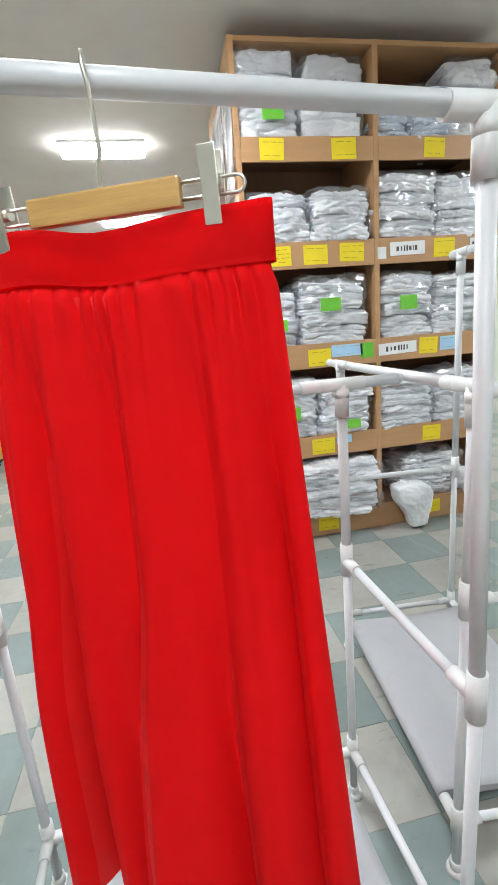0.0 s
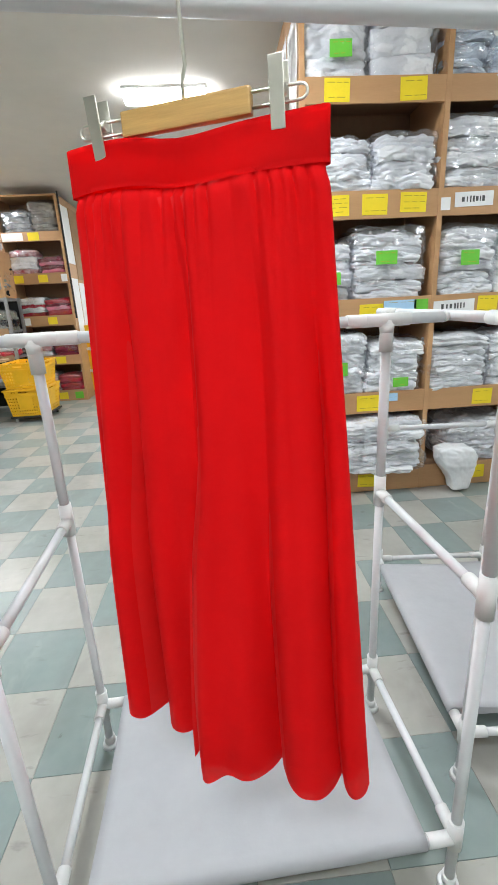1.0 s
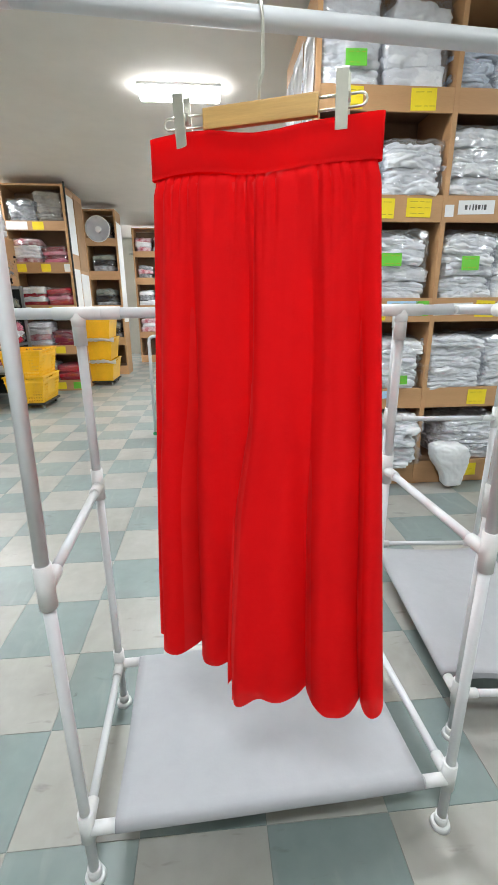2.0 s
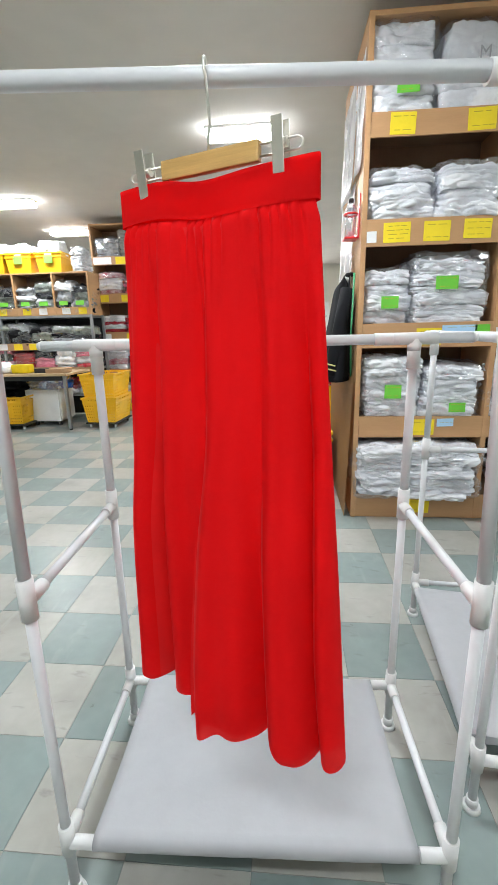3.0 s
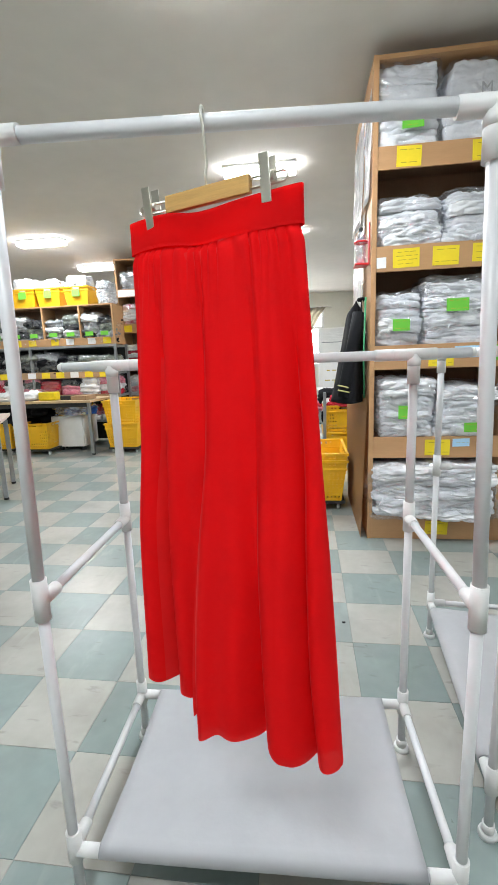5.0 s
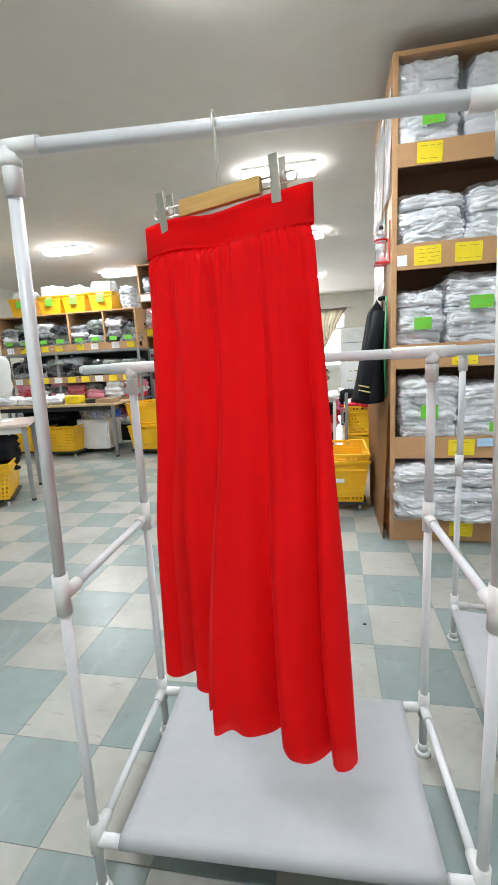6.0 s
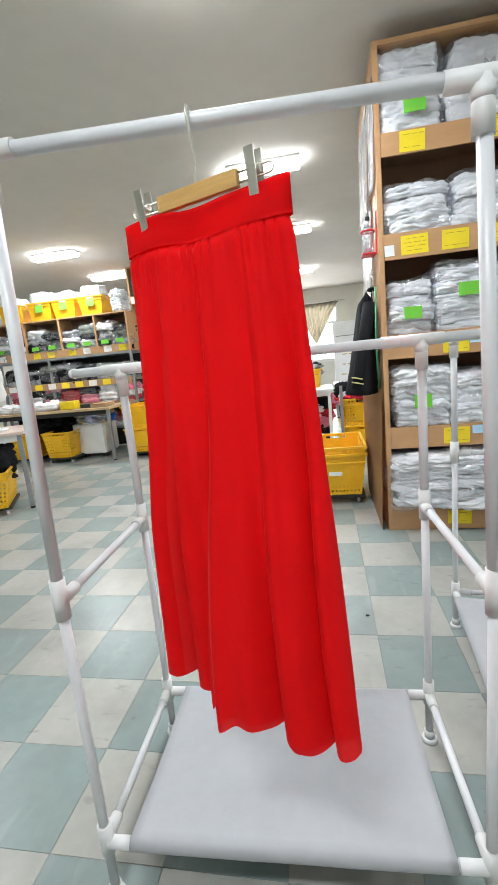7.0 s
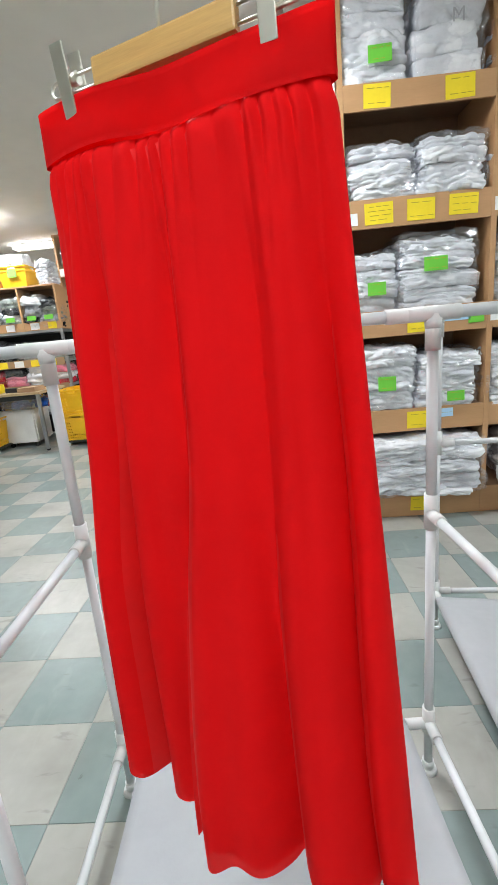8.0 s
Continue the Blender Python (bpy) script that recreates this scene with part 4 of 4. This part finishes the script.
for a, b in ((WX0 + 0.061, -0.951), (-0.889, WX1 - 0.061)):
    for z0, z1 in ((WZ0 + 0.061, 1.949), (2.011, WZ1 - 0.061)):
        part("pane", box(a, b, 0.060, 0.066, z0, z1), GLASS, win).visible_shadow = False
part("window_sill", box(WX0 - 0.05, WX1 + 0.05, -0.06, 0.02, WZ0 - 0.04, WZ0 - 0.001, 0.006), FRAME, win)
tagged(part("backdrop", box(-9, 9, Y1 + 3.0, Y1 + 3.05, -1, 7), glow("daylight_haze", (0.93, 0.97, 1.0), 6.0)), "pale bright daylight outside the window", "backdrop", kind="structure")


def curtain(xa, xb, tip_x, tip_z, top):
    own = bmesh.new()
    g = []
    for j in range(25):
        v = j / 24
        row = []
        for i in range(61):
            u = i / 60
            squeeze = 1 - 0.86 * v ** 0.9
            xt = xa + (xb - xa) * u
            xv = tip_x + (xt - tip_x) * squeeze
            edge = abs(2 * u - 1)
            row.append(own.verts.new((xv, Y1 - 0.09 + 0.022 * math.sin(u * 60 + v) * (1 - 0.4 * v), top + (tip_z - top) * v * (1 - 0.12 * edge) - 0.03 * math.sin(math.pi * u) * (1 - v))))
        g.append(row)
    for a, b in zip(g, g[1:]):
        for k in range(60):
            own.faces.new((a[k], a[k + 1], b[k + 1], b[k])).smooth = True
    bmesh.ops.solidify(own, geom=own.faces[:], thickness=0.004)
    return tagged(part("curtain", own, CURTAIN), "grey-beige curtain knotted up before the bright window", "curtain", "window curtains")


curtain(-0.88, 0.36, -0.33, 1.42, 2.53)
curtain(-2.25, -0.89, -1.62, 1.42, 2.53)
own = rod((-2.4, Y1 - 0.09, 2.52), (0.5, Y1 - 0.09, 2.52), 0.012)
for x in (-2.38, -0.9, 0.48):
    box(x - 0.01, x + 0.01, Y1 - 0.09, Y1, 2.51, 2.53, 0, own)
rodob = part("curtain_rod", own, WHITE_PAINT)
tagged(rodob, "thin white curtain rod over the window", "curtain rod")

# ---------------------------------------------------------------- far shelving and its goods
FX, FY = -3.15, 4.85
DEEP_CLOTH = mat("deep_crimson_cloth", (0.22, 0.015, 0.035), 0.8, var=0.2, bump=0.5, bump_scale=12, bump_dist=0.01, creased=True)
BROWNISH_CLOTH = mat("grey_brown_cloth", (0.24, 0.21, 0.18), 0.8, var=0.2, bump=0.5, bump_scale=12, bump_dist=0.01, creased=True)
shelving(pose(FX, FY, 0), 1, 0.46, "tall brown board shelving with bagged crimson garments", 0.80)
shelving(pose(FX + 0.83, FY + 0.93, 0, 0, 0, 180), 1, 0.455, "tall brown board shelving standing behind the crimson goods", 0.80)
for lv, (ca, ha, cb, hb) in enumerate((((CRIMSON_CLOTH, WHITE_CLOTH), 0.26, SCARLET_CLOTH, 0.22), ((WHITE_CLOTH, CRIMSON_CLOTH, WHITE_CLOTH), 0.32, DEEP_CLOTH, 0.20), ((SCARLET_CLOTH, WHITE_CLOTH), 0.24, (SCARLET_CLOTH, PINK_CLOTH, DEEP_CLOTH), 0.22), ((CRIMSON_CLOTH, WHITE_CLOTH, WHITE_CLOTH), 0.30, (PINK_CLOTH, DEEP_CLOTH), 0.20), (GREY_CLOTH, 0.26, BROWNISH_CLOTH, 0.36))):
    z = LEVELS[lv][1]
    tone = "grey" if lv == 4 else "crimson and white"
    garment_bag(FX + 0.24, FY + 0.20, z, 0.36, 0.34, ha, 4, 31 + lv, cloth=ca, res=0.024, label="clear bag of folded " + tone + " garments")
    garment_bag(FX + 0.61, FY + 0.20, z, 0.34, 0.34, hb, 4 if lv < 4 else 5, 41 + lv, cloth=cb, res=0.024, label="clear bag of folded " + tone + " garments")
for i, (tx, lv, tw, paper) in enumerate(((0.14, 4, 0.28, WHITE_NOTE), (0.42, 4, 0.15, YELLOW_NOTE), (0.12, 3, 0.13, YELLOW_NOTE), (0.45, 3, 0.13, YELLOW_NOTE), (0.74, 3, 0.08, WHITE_NOTE), (0.12, 2, 0.1, WHITE_NOTE), (0.48, 2, 0.13, YELLOW_NOTE), (0.50, 1, 0.14, YELLOW_NOTE), (0.45, 0, 0.13, YELLOW_NOTE), (0.68, 0, 0.12, GREEN_NOTE))):
    z0, z1 = LEVELS[lv]
    g = note(tw, 0.10, paper, 0, i)
    tagged(g, "paper label taped to the far shelf edge", "label", "shelf labels")
    g.matrix_basis = pose(FX + 0.03 + tx, FY - 0.0008, (z0 + z1) / 2)
for i, (y0, y1, z0, z1) in enumerate(((0.10, 0.42, 1.95, 2.70), (0.46, 0.85, 1.75, 2.72), (0.12, 0.40, 1.0, 1.75), (0.44, 0.86, 0.95, 1.70))):
    own = box(FX + 0.833, FX + 0.838 + 0.004 * (i % 2), FY + y0, FY + y1, z0, z1, 0.001)
    tagged(part("paper_sheet", own, WHITE_NOTE if i != 1 else CARD), "large pale sheet fixed to the far shelving end", "paper", "sheets on the shelving side")
strap = part("black_strip", box(FX + 0.832, FX + 0.85, FY + 0.03, FY + 0.06, 1.2, 2.84, 0.003), RUBBER)
tagged(strap, "narrow black strip down the shelving corner", "strip")

def ragged_strip(w, h, seed):
    """A crumpled band of sheeting round the front of a crate."""
    own = bmesh.new()
    g = []
    for i in range(29):
        u = i / 28
        mid = 0.018 * noise.noise(Vector((u * 4, seed, 0))) - 0.02
        half = h / 2 * (0.55 + 0.7 * abs(noise.noise(Vector((u * 7, seed, 3)))) + 0.5 * smoothstep(0.85, 1, u))
        g.append([own.verts.new((w * (u - 0.5), -0.322 - 0.010 * math.sin(math.pi * q) - 0.006 * noise.noise(Vector((u * 11, q * 2, seed))), mid + half * (2 * q - 1))) for q in (0, 0.33, 0.66, 1)])
    for a, b in zip(g, g[1:]):
        for k in range(3):
            own.faces.new((a[k], b[k], b[k + 1], a[k + 1])).smooth = True
    bmesh.ops.solidify(own, geom=own.faces[:], thickness=0.002)
    return own


dish = thing("dish_fan", "round pale dish fan mounted at the shelving end", "fan", pose(FX + 0.87, FY + 1.05, 2.40, 0, 0, 0))
own = bmesh.new()
rings = []
for j in range(9):
    v = j / 8
    rings.append([own.verts.new((0.16 + 0.185 * v * math.cos(a), -0.09 * v * v, 0.185 * v * math.sin(a))) for a in [math.tau * k / 32 for k in range(32)]] if j else [own.verts.new((0.16, 0, 0))])
for k in range(32):
    own.faces.new((rings[0][0], rings[1][k], rings[1][(k + 1) % 32]))
for u, v in zip(rings[1:], rings[2:]):
    for k in range(32):
        own.faces.new((u[k], v[k], v[(k + 1) % 32], u[(k + 1) % 32])).smooth = True
bmesh.ops.solidify(own, geom=own.faces[:], thickness=0.004)
part("dish", own, mat("pale_grey_dish", (0.66, 0.66, 0.68), 0.3, var=0.05), dish, "shallow pale grey dish")
part("rim", bent([(0.16 + 0.188 * math.cos(radians(a)), -0.09, 0.188 * math.sin(radians(a))) for a in range(0, 361, 12)], 0.008), WHITE_PAINT, dish)
part("hub", rod((0.16, -0.07, 0), (0.16, -0.01, 0), 0.045, seg=20), WHITE_PAINT, dish)
part("bracket", box(-0.0, 0.17, 0.005, 0.03, -0.02, 0.02, 0.004), STEEL_DULL, dish)

shelving(pose(-2.50, 6.45, 0), 1, 0.46, "narrow tall board shelving at the back of the aisle", 0.52)
shelving(pose(-1.98, 8.30, 0), 1, 0.45, "tall brown board shelving at the far end of the aisle", 0.80)
# added pale sheet: its white imitates window light on the side panel
own = box(-1.948, -1.942, 6.47, 6.88, 0.95, 2.62, 0.001)
tagged(part("paper_sheet", own, WHITE_NOTE), "tall pale sheet standing in for window light on the narrow shelving side", "paper", "sheets on the shelving side")
for lv in (1, 2, 3, 4):
    garment_bag(-2.23, 6.65, LEVELS[lv][1], 0.36, 0.32, 0.26, 3, 60 + lv, cloth=[GREY_CLOTH, BLACK_CLOTH, CAMO_CLOTH], res=0.03, label="clear bag of dark folded garments on the narrow shelf", grp="far bagged garments")
    for i in range(2):
        garment_bag(-1.76 + 0.38 * i, 8.5, LEVELS[lv][1], 0.33, 0.30, 0.24 + 0.03 * ((i + lv) % 3), 3, 64 + i * 3 + lv, cloth=[(GREY_CLOTH, CRIMSON_CLOTH, WHITE_CLOTH)[(i + lv + q) % 3] for q in range(2)], res=0.03, film=False, label="bagged folded garments on the far shelf", grp="far bagged garments")
dolly(pose(-2.18, 5.50, 0))
for k in range(3):
    c = crate(pose(-2.18, 5.50, 0.079 + 0.335 * k), "yellow crate in a stack of three on a dolly", slots=False)
    if k:
        flap = thing("white_bag_flap", "white plastic sheet trapped between stacked crates", "plastic sheet", pose(-2.18, 5.50, 0.079 + 0.335 * k))
        part("film", ragged_strip(0.56, 0.07, 7 + k), WHITE_NOTE, flap)
dolly(pose(-2.69, 3.85, 0))
for k in range(2):
    crate(pose(-2.69, 3.85, 0.079 + 0.31 * k), "yellow crate in a stack of two on a dolly")

# ---------------------------------------------------------------- work side: table, steel shelf, cubbies
work_table(pose(-4.13, 3.78, 0), 2.2, 0.70, 0.745, WOOD_TOP, STEEL_DULL, "long work table with a light wooden top", RUBBER)
for i, (x, y, z) in enumerate(((-3.92, 3.74, 0.0), (-4.50, 3.78, 0.0))):
    dolly(pose(x, y, z))
    crate(pose(x, y, 0.079), "yellow slotted crate stored under the work table", w=0.42, d=0.56, h=0.36)
heap(pose(-4.15, 3.88, 0.40), 1.1, 0.5, 0.28, [BLACK_CLOTH], "black bagged garments under the work table", 11)
wb = thing("white_bin", "white box with a clear bag under the work table", "bin", pose(-3.55, 3.95, 0))
part("bin_body", box(-0.27, 0.20, -0.2, 0.18, 0.06, 0.50, 0.012), WHITE_PAINT, wb)
part("bin_panel", box(0.202, 0.215, -0.18, 0.2, 0.08, 0.55, 0.004), WHITE_PAINT, wb)
for sx in (-0.18, 0.16):
    part("bin_foot", box(sx - 0.02, sx + 0.02, -0.17, -0.12, 0, 0.06, 0.003), RUBBER, wb)
bagob = thing("clear_bag", "puffed clear plastic bag lying on the white bin", "bag", pose(-3.52, 3.92, 0.50))
part("film", lumpy(0.50, 0.34, 0.20, 1, 71, 0.02, 0.03, 0.6), FILM_MILKY, bagob, smooth=True)
for x, y in ((-3.54, 3.86), (-3.30, 3.90)):
    b = thing("blue_bag", "crumpled blue plastic bag on the white bin", "bag", pose(x, y, 0.505), "blue bags")
    part("film", lumpy(0.17, 0.10, 0.11, 1, x, 0.02, 0.02, 0.6), BLUE_FILM, b, smooth=True)

rack = thing("steel_shelf", "grey steel shelf loaded with bagged garments", "shelf", pose(-4.06, 4.40, 0))
for x in (-1.1, -0.25, 1.1):
    for y in (-0.19, 0.21):
        part("post", box(x - 0.018, x + 0.018, y - 0.018, y + 0.018, 0, 1.50, 0.002), STEEL_DULL, rack)
for z in (0.35, 0.72, 1.06, 1.46):
    part("shelf_plate", box(-1.08, 1.08, -0.205, 0.225, z, z + 0.035, 0.003), STEEL_DULL, rack)
# added dark sheet across the open back, in place of the shade there
part("shade_sheet", box(-1.08, 1.08, 0.232, 0.242, 0.02, 1.49), RUBBER, rack, "dark sheet standing in for the shade behind the goods")
part("label_strip", box(-1.07, 1.07, -0.2105, -0.207, 1.02, 1.12, 0.001), CARD, rack, "brown card strip with labels")
part("label_strip", box(-1.07, 1.07, -0.2105, -0.207, 0.70, 0.775, 0.001), CARD, rack, "brown card strip with labels")
for i in range(9):
    g = note(0.13, 0.085, YELLOW_NOTE if i % 3 else WHITE_NOTE, 0, i)
    tagged(g, "paper label on the steel shelf edge", "label", "steel shelf labels")
    g.matrix_basis = pose(-5.01 + 0.23 * i, 4.40 - 0.2120, 1.07)
rng = random.Random(12)
for z, h in ((1.096, 0.30), (0.756, 0.26), (0.386, 0.26)):
    for i in range(7):
        garment_bag(-4.98 + 0.31 * i, 4.36, z, 0.28, 0.28, h * rng.uniform(0.75, 1.05), 3, 80 + i + z * 10, cloth=[rng.choice((CAMO_CLOTH, BLACK_CLOTH, GREY_CLOTH, BLACK_CLOTH) if z > 1 else (PINK_CLOTH, BLACK_CLOTH, WHITE_CLOTH, SCARLET_CLOTH)) for _ in range(3)], res=0.022, crumple=0.024, label="small clear bag of mixed garments on the steel shelf", grp="small bagged garments")
cub = thing("cubby_shelf", "light brown cubby shelf standing on the steel shelf", "shelf", pose(0, 4.20, 1.496))
CX = [-5.25, -4.65, -4.05, -3.47, -2.96]
for x in CX:
    part("divider", box(x - 0.012, x + 0.012, 0, 0.36, 0, 0.555, 0.002), MDF, cub)
for a, b in zip(CX, CX[1:]):
    part("fascia", box(a + 0.0125, b - 0.0125, 0.001, 0.014, 0.001, 0.11, 0.001), MDF, cub)
part("bottom_board", box(CX[0] + 0.013, CX[-1] - 0.013, 0.015, 0.348, 0.001, 0.02), MDF_SHADED, cub)
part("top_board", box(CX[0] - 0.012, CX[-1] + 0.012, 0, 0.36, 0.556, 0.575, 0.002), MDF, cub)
part("back_board", box(CX[0] + 0.013, CX[-1] - 0.013, 0.35, 0.358, 0.001, 0.555), MDF_SHADED, cub)
for i, (a, b) in enumerate(zip(CX, CX[1:])):
    for k in range(2):
        w = (b - a) / 2 - 0.03
        garment_bag(a + 0.03 + w / 2 + k * (w + 0.01), 4.38, 1.518, w, 0.28, 0.35 + 0.06 * ((i + k) % 2), 4, 100 + i * 2 + k, cloth=[(GREY_CLOTH, CAMO_CLOTH, WHITE_CLOTH, BLACK_CLOTH)[(i * 2 + k + q) % 4] for q in range(3)], res=0.021, green=(0, 0.14, 0.12, 0.07), label="clear bag of mixed garments with a green slip in a cubby", grp="cubby bags", crumple=0.028)
    for k in range(2):
        g = note(0.12, 0.085, YELLOW_NOTE if (i + k) % 3 else WHITE_NOTE, 0, i)
        tagged(g, "paper label on the cubby edge", "label", "cubby labels")
        g.matrix_basis = pose(a + 0.16 + 0.24 * k, 4.1992, 1.552)
for i, x in enumerate((-4.83, -4.33, -3.93, -3.49)):
    c = crate(pose(x, 4.40, 2.072), "yellow crate with white bags on top of the cubbies", "crates on the cubbies", 0.385, 0.36, 0.26, False)
    g = note(0.12, 0.10, GREEN_NOTE, 0, name="paper_slip", label="green paper slip")
    g.parent, g.matrix_basis = c, pose(0.0, -0.186, 0.17, -5, 0, 0)
    b = thing("white_bag", "puffed white plastic bag filling a yellow crate", "bag", pose(x, 4.40, 2.20), "white bags in crates")
    part("bag_film", lumpy(0.31, 0.27, 0.25 + 0.04 * (i % 2), 1, 120 + i, 0.018, 0.014, 0.6), WHITE_CLOTH, b, smooth=True)
garment_bag(-3.09, 4.38, 2.072, 0.16, 0.28, 0.30, 4, 130, label="upright bag of white garments beside the crates")
# things on the work table
ybox = part("yellow_box", box(-3.84, -3.60, 3.55, 3.70, 0.746, 0.86, 0.02), mat("bright_yellow_plastic", (0.85, 0.62, 0.01), 0.4))
tagged(ybox, "small bright yellow plastic box on the work table", "box")
tagged(part("black_box", box(-3.54, -3.38, 3.58, 3.68, 0.746, 0.80, 0.006), RUBBER), "small black box on the work table", "box")
tagged(part("card_box", box(-3.34, -3.12, 3.50, 3.78, 0.746, 0.80, 0.004), CARD), "flat open cardboard box on the work table", "box")
for i, (x, w) in enumerate(((-4.35, 0.5), (-4.02, 0.24), (-4.8, 0.4))):
    b = thing("folded_cloth", "crumpled white cloth lying on the work table", "cloth", pose(x, 3.70, 0.746), "cloths on the table")
    part("cloth", lumpy(w, 0.26, 0.10, 1, 140 + i, 0.025, 0.025, 0.6), WHITE_CLOTH, b, smooth=True)

# second table with torso form
work_table(pose(-3.78, 1.45, 0, 0, 0, 30), 1.6, 0.72, 0.745, PINKISH_TOP, STEEL_DULL, "work table with a pale pinkish top", WHITE_PAINT)
own = bmesh.new()
rings, N = [], 36
PROFILE = [(0.0, .055, .055), (.02, .06, .06), (.05, .14, .09), (.12, .165, .105), (.22, .15, .115), (.30, .165, .13), (.38, .16, .115), (.44, .15, .09), (.47, .10, .07), (.50, .052, .05), (.56, .048, .046), (.575, .03, .03)]
for z, a, b in PROFILE:
    rings.append([own.verts.new((a * math.cos(math.tau * k / N), b * math.sin(math.tau * k / N) - 0.02 * math.exp(-((z - .3) / .07) ** 2), z * 0.80 + 0.245)) for k in range(N)])
for u, v in zip(rings, rings[1:]):
    for k in range(N):
        own.faces.new((u[k], u[(k + 1) % N], v[(k + 1) % N], v[k])).smooth = True
own.faces.new(rings[0][::-1]), own.faces.new(rings[-1])
rod((0, 0, 0.015), (0, 0, 0.27), 0.014, own)
rod((0, 0, 0.0), (0, 0, 0.015), 0.12, own, 28)
torso = part("torso_form", own, mat("matt_white_form", (0.8, 0.79, 0.77), 0.5, var=0.03), None, at=pose(-3.32, 1.68, 0.747, 0, 0, 20))
tagged(torso, "white torso display form on a table stand", "mannequin")
dolly(pose(-3.36, 1.48, 0, 0, 0, 30), 0.40, 0.5)
crate(pose(-3.36, 1.48, 0.079, 0, 0, 30), "yellow slotted crate under the pinkish table")
heap(pose(-3.38, 1.48, 0.28), 0.44, 0.5, 0.36, [BLACK_CLOTH], "black garments overflowing a crate", 13)

scrap = tagged(part("fabric_scrap", lumpy(0.013, 0.009, 0.003, 1, 3, 0.004, 0.002, 0.6), BLACK_CLOTH), "tiny dark scrap lying on the tiled floor", "scrap")
scrap.location = (-0.026, -0.167, 0.0005)

# ---------------------------------------------------------------- floor tiles
T = 0.3065


def tile_mesh(name, material):
    own = box(0.0006, T - 0.0006, 0.0006, T - 0.0006, -0.003, 0.0)
    bmesh.ops.bevel(own, geom=[e for e in own.edges if all(v.co.z > -0.001 for v in e.verts)], offset=0.0007, segments=1, affect="EDGES")
    me = bpy.data.meshes.new(name)
    own.to_mesh(me)
    own.free()
    me.materials.append(material)
    return me


tile_a, tile_b = tile_mesh("tile", GREEN_TILE), tile_mesh("tile", BEIGE_TILE)
far = {0: bmesh.new(), 1: bmesh.new()}
for i in range(-22, 14):
    for j in range(-14, 34):
        x, y = i * T, j * T
        if -9 <= i <= 5 and -6 <= j <= 13:
            ob = new("tile", tile_a if (i + j) % 2 == 0 else tile_b)
            ob.location, ob.parent = (x, y, 0), floor
        else:
            bm = far[(i + j) % 2]
            vs = [bm.verts.new(p) for p in ((x + .001, y + .001, 0), (x + T - .001, y + .001, 0), (x + T - .001, y + T - .001, 0), (x + .001, y + T - .001, 0))]
            bm.faces.new(vs)
for k, material in ((0, GREEN_TILE), (1, BEIGE_TILE)):
    tagged(part("far_tiles", far[k], material, floor), kind="stuff")
